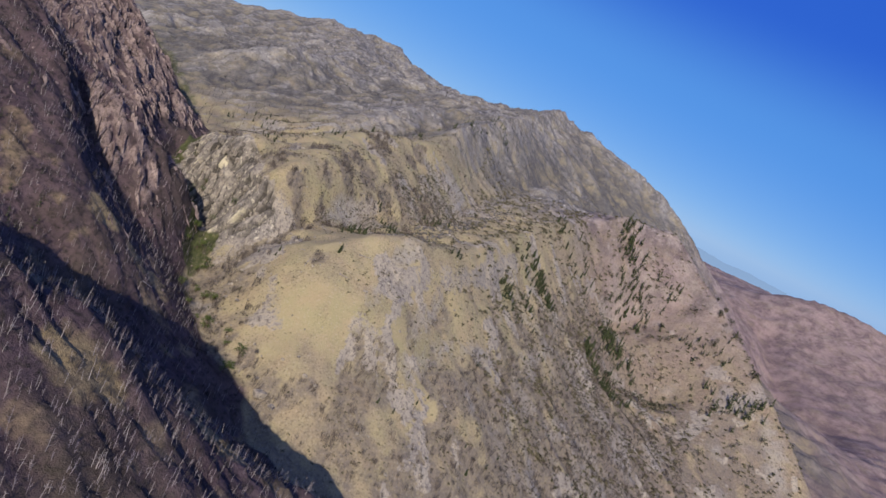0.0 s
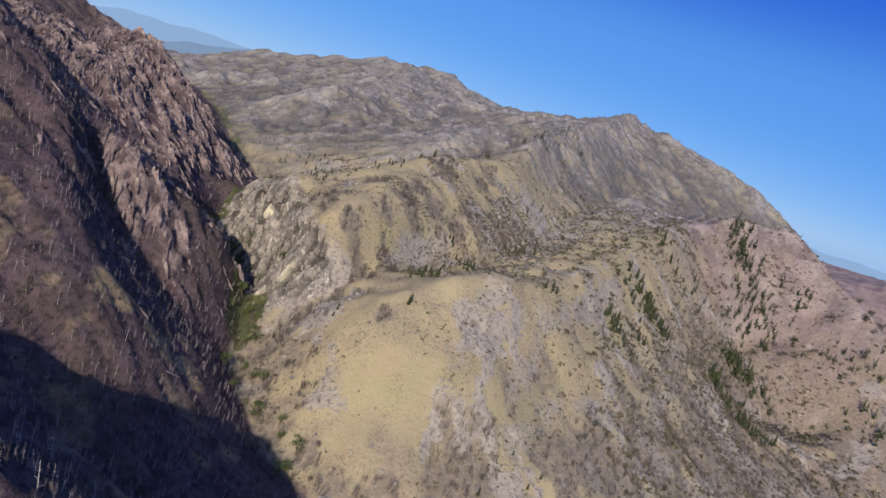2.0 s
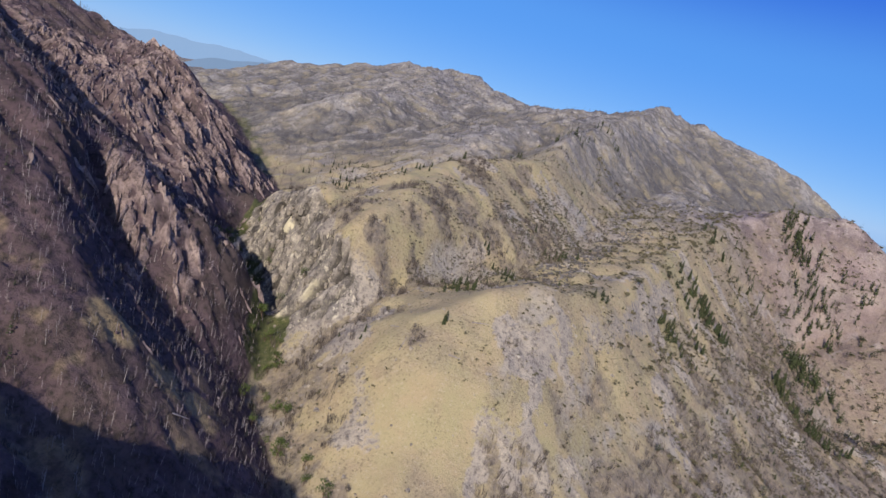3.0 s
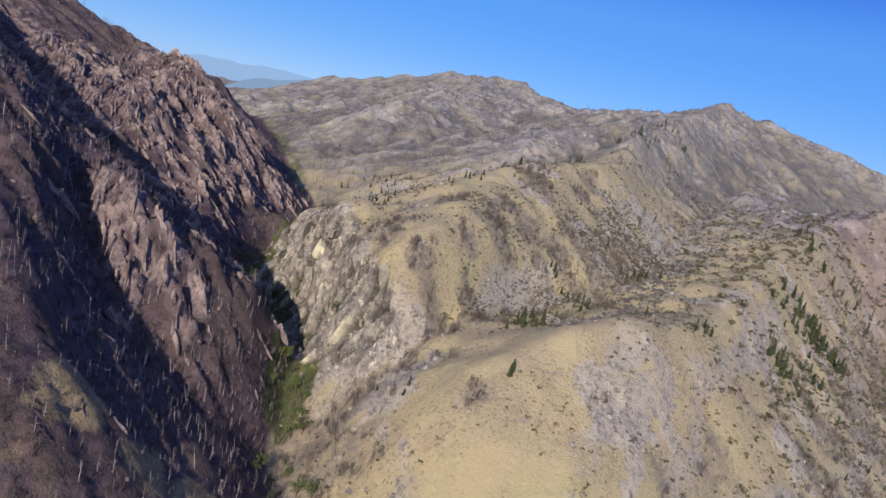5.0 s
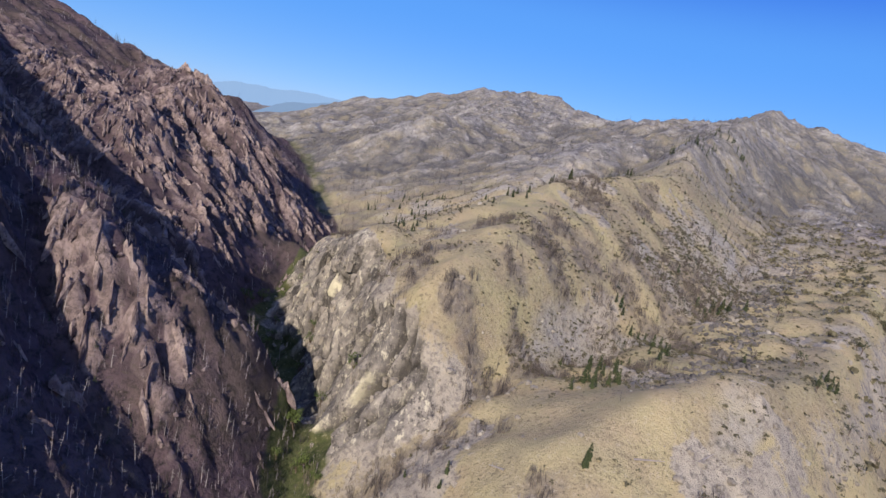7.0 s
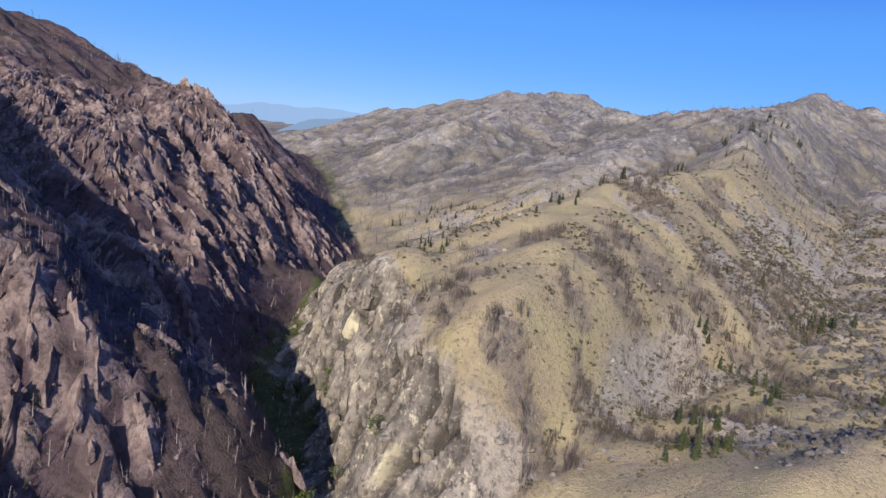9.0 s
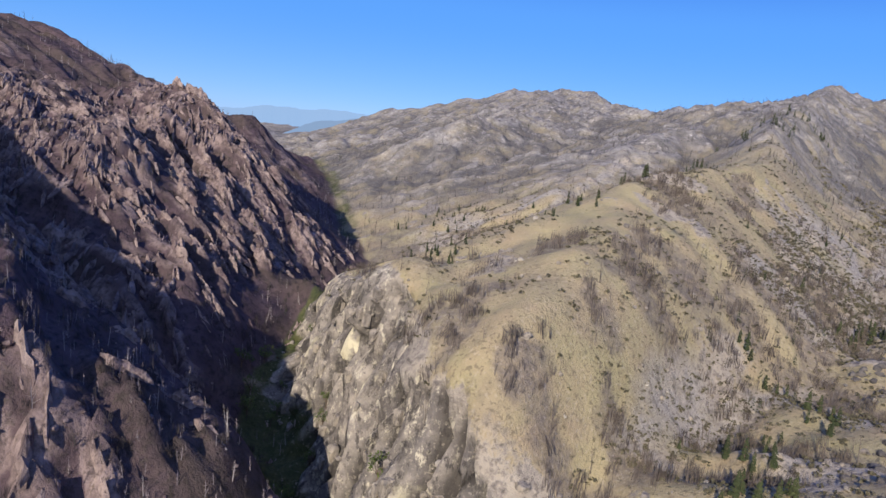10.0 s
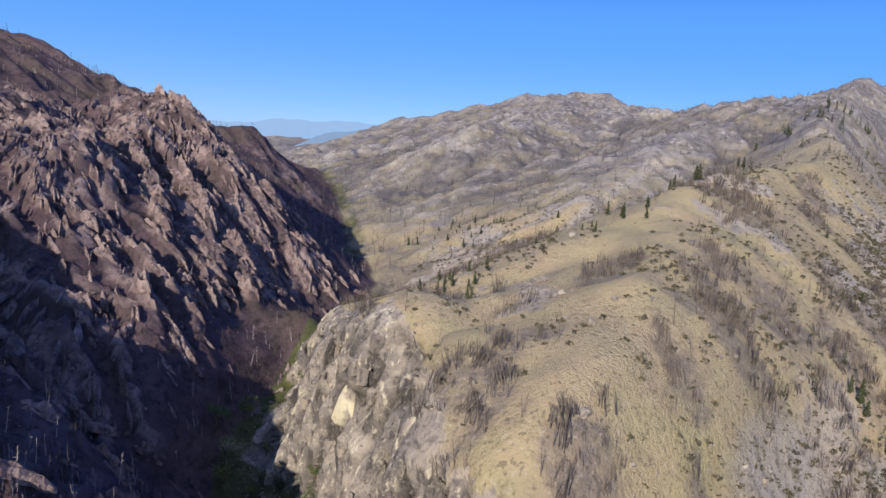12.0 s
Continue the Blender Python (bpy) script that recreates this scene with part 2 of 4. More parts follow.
# the burnt far wall: ribs and the gullies between them, each from the creek upwards
WALL = {
    "near_spur": [(22, 182, 10), (2, 164, 27), (-18, 153, 39), (-35, 149, 48), (-48, 145, 58), (-55, 141, 65), (-70, 133, 71), (-86, 130, 76), (-113, 130, 79), (-150, 130, 86), (-240, 130, 114), (-420, 160, 175)],
    "near_gully": [(-34, 226, 1), (-62, 194, 8), (-112, 184, 30), (-220, 208, 82), (-380, 240, 155)],
    "brown_rib": [(-72, 270, 14), (-90, 254, 30), (-105, 238, 46), (-131, 256, 60), (-149, 266, 75), (-166, 298, 89), (-203, 316, 104), (-290, 325, 145), (-430, 340, 205)],
    "brown_gully": [(-92, 306, 17), (-112, 302, 34), (-134, 298, 46), (-158, 302, 60), (-180, 314, 80)],
    "crag_rib": [(-104, 336, 24), (-110, 334, 44), (-115, 332, 55), (-124, 326, 59), (-140, 318, 69), (-152, 315, 77), (-166, 331, 82), (-198, 339, 92), (-300, 370, 134), (-430, 400, 190)],
    "rib_shoulder": [(-103, 340, 34), (-112, 343, 51), (-119, 348, 54), (-127, 344, 58), (-137, 341, 61), (-146, 350, 61), (-160, 350, 69)],
    "near_edge": [(-82, 170, 57), (-69, 180, 46), (-50, 180, 34), (-25, 178, 20)],
    "dark_gully": [(-145, 384, 33), (-150, 364, 42), (-166, 360, 52), (-200, 380, 61), (-245, 388, 82), (-310, 416, 108), (-420, 456, 150)],
    "spire_rib": [(-160, 402, 42), (-172, 390, 60), (-197, 424, 70), (-224, 404, 83), (-236, 430, 100), (-276, 428, 108), (-330, 462, 122), (-430, 520, 155)],
    "fold_gully": [(-252, 470, 98), (-290, 480, 108), (-340, 510, 122)],
    "skyline_rib": [(-170, 480, 42), (-190, 470, 58), (-216, 490, 82), (-271, 507, 119), (-300, 530, 119), (-345, 557, 127), (-400, 575, 138), (-470, 600, 158), (-540, 640, 157), (-760, 700, 160)],
    "edge_rib": [(-180, 513, 45), (-186, 506, 54), (-205, 499, 69), (-220, 506, 82), (-232, 511, 93), (-247, 511, 104), (-271, 507, 119)],
    "back_gully": [(-230, 594, 46), (-262, 606, 62), (-330, 625, 94), (-430, 650, 112), (-640, 720, 140)],
    "back_crag": [(-272, 690, 54), (-300, 680, 66), (-336, 702, 76), (-353, 706, 84), (-360, 707, 100), (-370, 708, 110), (-380, 708, 112), (-396, 702, 107), (-430, 700, 104), (-640, 800, 110)],
}
# the grassy side: spurs, draws and the main ridge, each from the creek upwards
SLOPES = {
    "low_spur": [(-82, 312, 12), (-64, 322, 36), (-48, 318, 48), (-26, 312, 57), (-8, 333, 70), (14, 350, 71), (39, 376, 68), (55, 408, 69), (90, 500, 77), (132, 602, 88),
                 (180, 690, 102), (240, 735, 124), (300, 745, 134)],
    "low_spur_nose": [(300, 745, 134), (338, 705, 100), (374, 640, 60), (406, 566, 20), (440, 500, -30), (455, 430, -100)],
    "low_face": [(-62, 296, 16), (-43, 274, 17), (-13, 262, 18), (9, 268, 14), (34, 288, 14), (69, 339, 20), (110, 389, 12), (139, 420, 4), (186, 488, 2), (244, 566, -20), (307, 583, -24)],
    "low_shoulder": [(-42, 302, 46), (-26, 294, 48), (2, 294, 44), (24, 320, 42), (52, 362, 44), (87, 438, 47), (119, 484, 44), (180, 560, 34), (247, 645, 14), (330, 690, 62)],
    "low_draw": [(-62, 336, 44), (-52, 351, 50), (-44, 366, 54), (-27, 394, 51), (-8, 412, 57), (14, 440, 64), (34, 505, 68), (68, 605, 80), (116, 788, 92), (160, 950, 108), (260, 1150, 130)],
    "draw_side": [(-50, 336, 51), (-38, 339, 56), (-26, 343, 61), (-14, 347, 66)],
    "mid_spur": [(-101, 406, 78), (-84, 424, 88), (-67, 445, 96), (-48, 484, 105), (-38, 500, 108), (7, 568, 112), (14, 664, 134), (40, 800, 150), (79, 932, 168), (140, 1200, 198), (222, 1540, 256)],
    "high_face": [(-69, 347, 72), (-65, 357, 79), (-59, 387, 87), (-56, 408, 92), (-44, 432, 93), (-30, 470, 97), (-18, 490, 98)],
    "mid_face": [(-52, 371, 73), (-44, 390, 82), (-24, 418, 76), (-4, 455, 76), (30, 560, 88), (60, 680, 96), (100, 860, 120)],
    "cliff_top": [(-160, 454, 58), (-142, 422, 65), (-126, 402, 74), (-113, 389, 78), (-102, 381, 79), (-92, 368, 77), (-84, 357, 74), (-77, 352, 73), (-67, 352, 76)],
    "cliff_side": [(-148, 424, 50), (-128, 396, 56), (-116, 382, 60), (-104, 371, 58), (-94, 359, 58), (-86, 350, 61), (-78, 346, 65), (-69, 344, 65)],
    "cliff_foot": [(-159, 440, 42), (-142, 403, 34), (-120, 376, 24), (-109, 365, 25), (-97, 353, 28), (-86, 345, 42), (-69, 339, 46)],
    "far_draw": [(-164, 528, 44), (-150, 536, 52), (-125, 560, 66), (-70, 630, 84), (-20, 740, 108), (20, 860, 136)],
    "bank": [(-240, 640, 52), (-185, 640, 62), (-126, 594, 68), (-98, 606, 86), (-79, 690, 104), (-50, 800, 128), (-14, 930, 146), (0, 985, 160), (56, 1080, 178), (150, 1280, 196)],
    "saddle": [(0, 985, 160), (-45, 1070, 166), (-110, 1350, 152), (-160, 1650, 180), (-237, 1968, 246)],
    "hollow": [(-300, 760, 62), (-200, 780, 84), (-130, 900, 112), (-110, 1060, 140)],
    "grey_nose": [(-345, 840, 70), (-289, 812, 92), (-240, 866, 122), (-200, 1000, 136), (-220, 1300, 165), (-290, 1600, 195), (-380, 1935, 238)],
    "grey_crest": [(-1250, 1700, 0), (-960, 1790, 62), (-751, 1830, 150), (-669, 1864, 162), (-532, 1910, 207), (-434, 1935, 235), (-237, 1968, 246), (-120, 2200, 190), (100, 2600, 140)],
    "grey_gully": [(-520, 1040, 60), (-440, 1250, 100), (-400, 1500, 150)],
    "ridge_back": [(222, 1540, 256), (330, 1550, 234), (450, 1500, 206), (560, 1470, 165), (760, 1450, 40)],
    "side_valley": [(455, 430, -125), (500, 620, -80), (480, 820, -10), (420, 1000, 40), (390, 1250, 110)],
    "right_basin": [(640, 1500, 60), (760, 1800, 30), (900, 2100, 20), (1150, 2700, 40)],
    "mauve_hills": [(820, 1100, -130), (940, 1500, -20), (1040, 1690, 100), (1160, 1640, 132), (1300, 1560, 100), (1700, 1500, 120), (2400, 1300, 100)],
}
# blades of bare rock that stand out of the burnt wall: two or more places each
BLADES = [[(-169, 325), (-159, 312), (-148, 307), (-136, 302)], [(-140, 317), (-133, 315), (-132, 310), (-120, 307)], [(-128, 318), (-120, 314)], [(-156, 318), (-147, 313)],
          [(-146, 312), (-137, 308)], [(-112, 352), (-106, 344)], [(-254, 450), (-230, 427), (-217, 428)], [(-241, 447), (-224, 432)], [(-220, 469), (-190, 439)],
          [(-219, 505), (-209, 503)], [(-197, 492), (-184, 485)], [(-208, 472), (-180, 444)], [(-231, 456), (-204, 433)], [(-245, 480), (-224, 470)], [(-262, 470), (-240, 462)]]
RIM_NEAR = [(-3400, 220), (-700, 200), (-300, 130), (0, 60), (200, -20), (500, -60), (900, -100), (3400, 0)]
RIM_FAR = [(-3400, 60), (-2100, 60), (-1500, 70), (-1000, 90), (-600, 110), (0, 90), (900, 0), (3400, 40)]


def lattice(n, seed):
    a = np.random.RandomState(seed).rand(n, n) * 2 * np.pi
    return np.cos(a), np.sin(a)


LATTICE = lattice(256, 4)


def perlin(x, y):
    """Gradient noise of arrays, about -0.7 to 0.7, one swell a unit."""
    i, j = np.floor(x).astype(int), np.floor(y).astype(int)
    u, v = x - i, y - j
    gx, gy = LATTICE

    def corner(a, b):
        p, q = (i + a + 57 * ((j + b) // 256)) & 255, (j + b) & 255
        return gx[p, q] * (u - a) + gy[p, q] * (v - b)

    s, t = u * u * u * (u * (6 * u - 15) + 10), v * v * v * (v * (6 * v - 15) + 10)
    low = corner(0, 0) * (1 - s) + corner(1, 0) * s
    high = corner(0, 1) * (1 - s) + corner(1, 1) * s
    return low * (1 - t) + high * t


def fbm(x, y, octaves=4, gain=0.5):
    total, weight = 0 * x, 1.0
    for n in range(octaves):
        total = total + weight * perlin(x * 2**n + 17.3 * n, y * 2**n - 9.1 * n)
        weight *= gain
    return total


def ridged(x, y, octaves=4, gain=0.5):
    total, weight = 0 * x, 1.0
    for n in range(octaves):
        total = total + weight * (0.35 - np.abs(perlin(x * 2**n + 5.7 * n, y * 2**n + 31.1 * n)))
        weight *= gain
    return total


def blocks(x, y, seed=0):
    """A random height for each of many cracked blocks, one a unit: -1 to 1, and how near a crack is, 0 to 1."""
    i, j = np.floor(x).astype(int), np.floor(y).astype(int)
    first, second, value = np.full(x.shape, 9.0), np.full(x.shape, 9.0), np.zeros(x.shape)
    gx, gy = LATTICE
    for a in (-1, 0, 1):
        for b in (-1, 0, 1):
            p, q = (i + a + seed) & 255, (j + b + 3 * seed) & 255
            d = np.hypot(i + a + 0.5 + 0.42 * gx[p, q] - x, j + b + 0.5 + 0.42 * gy[p, q] - y)
            second = np.minimum(second, np.maximum(first, d))
            value = np.where(d < first, gx[q, p], value)
            first = np.minimum(first, d)
    return value, np.clip(1 - 4 * (second - first), 0, 1)


def step(a, b, x):
    s = np.clip((x - a) / (b - a), 0, 1)
    return s * s * (3 - 2 * s)


def along(line, gap):
    """Points on a crest or gully line, gap metres apart."""
    out = []
    for p, q in zip(line, line[1:]):
        n = max(1, int(math.dist(p[:2], q[:2]) / gap))
        out += [[p[k] + (q[k] - p[k]) * i / n for k in range(3)] for i in range(n)]
    return np.array(out + [list(line[-1])])


def stretch(x0, x1, y0, y1, cell, start, lines, rounds):
    """Heights on a grid: fixed on the lines, evenly sloping between them."""
    nx, ny = int(round((x1 - x0) / cell)) + 1, int(round((y1 - y0) / cell)) + 1
    xs, ys = np.linspace(x0, x1, nx), np.linspace(y0, y1, ny)
    h = start(*np.meshgrid(xs, ys, indexing="ij"))
    total, hits = np.zeros((nx, ny)), np.zeros((nx, ny))
    for line in lines:
        p = along(line, cell * 0.5)
        p = p[(p[:, 0] > x0 + cell) & (p[:, 0] < x1 - cell) & (p[:, 1] > y0 + cell) & (p[:, 1] < y1 - cell)]
        at = (np.rint((p[:, 0] - x0) / cell).astype(int), np.rint((p[:, 1] - y0) / cell).astype(int))
        np.add.at(total, at, p[:, 2])
        np.add.at(hits, at, 1)
    fixed = hits > 0
    h[fixed] = total[fixed] / hits[fixed]
    loose = ~fixed
    loose[0], loose[-1], loose[:, 0], loose[:, -1] = False, False, False, False
    odd = np.add.outer(np.arange(nx), np.arange(ny)) % 2
    for n in range(rounds):
        for colour in (0, 1):
            mean = 0 * h
            mean[1:-1, 1:-1] = (h[2:, 1:-1] + h[:-2, 1:-1] + h[1:-1, 2:] + h[1:-1, :-2]) / 4
            move = loose & (odd == colour)
            h[move] += 1.7 * (mean - h)[move]
    return xs, ys, h


def sample(grid, x, y):
    """Heights of a grid at any places, bilinear."""
    xs, ys, h = grid
    u = np.clip((x - xs[0]) / (xs[1] - xs[0]), 0, len(xs) - 1.001)
    v = np.clip((y - ys[0]) / (ys[1] - ys[0]), 0, len(ys) - 1.001)
    i, j = u.astype(int), v.astype(int)
    s, t = u - i, v - j
    return (h[i, j] * (1 - s) + h[i + 1, j] * s) * (1 - t) + (h[i, j + 1] * (1 - s) + h[i + 1, j + 1] * s) * t


def blurred(grid, times):
    xs, ys, h = grid
    for _ in range(times):
        p = np.pad(h, 1, mode="edge")
        h = (4 * h + 2 * (p[2:, 1:-1] + p[:-2, 1:-1] + p[1:-1, 2:] + p[1:-1, :-2]) + p[2:, 2:] + p[:-2, :-2] + p[2:, :-2] + p[:-2, 2:]) / 16
    return xs, ys, h


def rim(x, y):
    near, far = (np.interp(x, [p[0] for p in line], [p[1] for p in line]) for line in (RIM_NEAR, RIM_FAR))
    return near + (far - near) * step(300, 1500, y)


ALL_LINES = [CREEK, *WALL.values(), *SLOPES.values()]
WIDE = stretch(-3400, 3400, -600, 3400, 100, rim, ALL_LINES, 150)
WIDE = stretch(-3400, 3400, -600, 3400, 25, lambda x, y: sample(WIDE, x, y), ALL_LINES, 120)
MIDDLE = stretch(-1150, 760, 520, 2150, 7, lambda x, y: sample(WIDE, x, y), ALL_LINES, 150)
CLOSE = stretch(-520, 560, 40, 1120, 12, lambda x, y: sample(WIDE, x, y), ALL_LINES, 120)
CLOSE = stretch(-520, 560, 40, 1120, 3, lambda x, y: sample(CLOSE, x, y), ALL_LINES, 120)


def carve(grid, rough, deep):
    """Rain-cut gullies: water runs from cell to lower cell, and the more of it, the deeper it cuts. Returns the grid and how wet each cell is."""
    xs, ys, h = grid
    cell = xs[1] - xs[0]
    x, y = np.meshgrid(xs, ys, indexing="ij")
    h = h + rough * fbm(x / (9 * cell), y / (9 * cell), 4, 0.6)
    nx, ny = h.shape
    flat, water = h.ravel().tolist(), [1.0] * h.size
    ways = [(-ny, 1.0), (ny, 1.0), (-1, 1.0), (1, 1.0), (-ny - 1, 0.7), (-ny + 1, 0.7), (ny - 1, 0.7), (ny + 1, 0.7)]
    for k in np.argsort(-h.ravel()).tolist():
        i, j = divmod(k, ny)
        if 0 < i < nx - 1 and 0 < j < ny - 1:
            falls = [(k + o, ((flat[k] - flat[k + o]) * w) ** 2) for o, w in ways if flat[k + o] < flat[k]]
            total = sum(f for _, f in falls)
            if total > 0:
                for o, f in falls:
                    water[o] += water[k] * f / total
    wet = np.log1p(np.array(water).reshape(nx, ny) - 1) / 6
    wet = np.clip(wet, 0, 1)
    return (xs, ys, h - deep * (wet - 0.25)), (xs, ys, wet)


WIDE, MIDDLE, CLOSE = blurred(WIDE, 1), blurred(MIDDLE, 2), blurred(CLOSE, 3)
WIDE, WET_WIDE = carve(WIDE, 7, 26)
MIDDLE, WET_MIDDLE = carve(MIDDLE, 6, 30)
MIDDLE, WET_MIDDLE = blurred(MIDDLE, 1), blurred(WET_MIDDLE, 1)
CLOSE, WET = carve(CLOSE, 2.6, 7)
CLOSE, WET = blurred(CLOSE, 1), blurred(WET, 1)


def layered(x, y, wide, middle, close):
    """Three grids, the finer over the coarser, faded at their edges."""
    out = sample(wide, x, y)
    for grid, fade in ((middle, 150), (close, 60)):
        xs, ys = grid[0], grid[1]
        inside = step(0, fade, np.minimum(np.minimum(x - xs[0], xs[-1] - x), np.minimum(y - ys[0], ys[-1] - y)))
        out = out * (1 - inside) + sample(grid, x, y) * inside
    return out


def base(x, y):
    """The smooth relief."""
    return layered(x, y, WIDE, MIDDLE, CLOSE)


def gullied(x, y):
    """How much water runs here, 0 to 1."""
    return layered(x, y, WET_WIDE, WET_MIDDLE, WET)


def creek_side(x, y):
    """Metres across from the creek: minus on the burnt side, plus on the grassy side."""
    return beyond_line(CREEK, x, y)


def beyond_line(line, x, y):
    """Metres across a line that runs to the right: plus on its upper side."""
    best, side = np.full(x.shape, 1e9), np.zeros(x.shape)
    for p, q in zip(line, line[1:]):
        a, d = np.array(p[:2], float), np.subtract(q[:2], p[:2])
        t = np.clip(((x - a[0]) * d[0] + (y - a[1]) * d[1]) / (d @ d), 0, 1)
        far = np.hypot(x - a[0] - t * d[0], y - a[1] - t * d[1])
        near = far < best
        best = np.where(near, far, best)
        side = np.where(near, np.sign((y - a[1]) * d[0] - (x - a[0]) * d[1]), side)
    return best * side


def near_line(lines, x, y):
    """Metres to the nearest of some lines."""
    best = np.full(x.shape, 1e9)
    for line in lines:
        for p, q in zip(line, line[1:]):
            a, d = np.array(p[:2], float), np.subtract(q[:2], p[:2])
            t = np.clip(((x - a[0]) * d[0] + (y - a[1]) * d[1]) / (d @ d), 0, 1)
            best = np.minimum(best, np.hypot(x - a[0] - t * d[0], y - a[1] - t * d[1]))
    return best


# thickets of leafless brush and plain stretches of dry grass: x, y, reach
LOW_BRUSH = [(-62, 282, 7), (-52, 268, 6), (-44, 260, 6), (-38, 262, 5), (-60, 305, 6), (-22, 250, 6), (-8, 256, 5), (14, 268, 7), (22, 292, 7), (6, 284, 5)]
BRUSH = [(-48, 400, 9), (-81, 367, 5), (-87, 368, 4), (-43, 481, 13), (-38, 462, 9), (-68, 400, 6), (-9, 524, 10), (-41, 364, 9), (-64, 355, 6), (-35, 417, 8), (1, 499, 9), (-14, 502, 8), (-62, 300, 7), (-30, 305, 5), (-81, 363, 6), (-80, 373, 5), (-66, 409, 6), (-42, 426, 7), (-53, 378, 5), (-41, 486, 10), (-88, 363, 5), (-31, 424, 7), (-39, 394, 6), (-76, 377, 4), (-45, 421, 6), (-47, 368, 6), (-58, 352, 6), *LOW_BRUSH]
PLAIN = [(-24, 284, 13), (-8, 290, 10), (-26, 270, 8), (-8, 276, 7), (-70, 420, 12), (-60, 448, 12), (-55, 425, 10), (-84, 380, 7), (-30, 318, 9), (-14, 330, 8), (20, 300, 8), (-31, 282, 9), (-48, 455, 12), (-66, 392, 8), (-90, 377, 6), (-72, 366, 5), (45, 295, 9), (57, 410, 9), (-62, 432, 12), (20, 330, 7)]


DRY_CAPS = [(-36, 176, 9), (-23, 173, 8), (-18, 160, 7), (-8, 172, 7), (-28, 157, 6), (-95, 258, 8), (-110, 250, 9), (-86, 262, 7), (-50, 128, 9)]
# the upper edge of the cliff, and bands and fans of grey scree
CLIFF_EDGE = [(-172, 480), (-160, 462), (-142, 430), (-126, 408), (-113, 395), (-102, 384), (-92, 363), (-83, 352), (-73, 345), (-62, 338), (-35, 326)]
SCREE_BANDS = [[(7, 342), (5, 318), (1, 300)], [(51, 383), (29, 317), (31, 288)], [(150, 470), (142, 452), (112, 405)], [(86, 372), (48, 329), (32, 286)]]
SCREE_FANS = [(-7, 458, 11), (2, 450, 11), (15, 500, 20), (30, 538, 18), (6, 526, 14), (28, 452, 9), (4, 392, 7), (52, 516, 12)]


# deep cracks in the cliff
CRACKS = [[(-82, 341), (-78.5, 346), (-79, 353)], [(-74, 341), (-73.5, 349)], [(-101, 384), (-96, 374)], [(-129, 404), (-124, 396)], [(-110, 366), (-102, 376)], [(-122, 378), (-114, 389)], [(-100, 355), (-93, 364)]]


def spots(places, x, y, wobble):
    out = 0 * x
    for a, b, reach in places:
        out = np.maximum(out, step(1.25, 0.55, np.hypot(x - a, y - b) / reach + 0.9 * wobble))
    return out


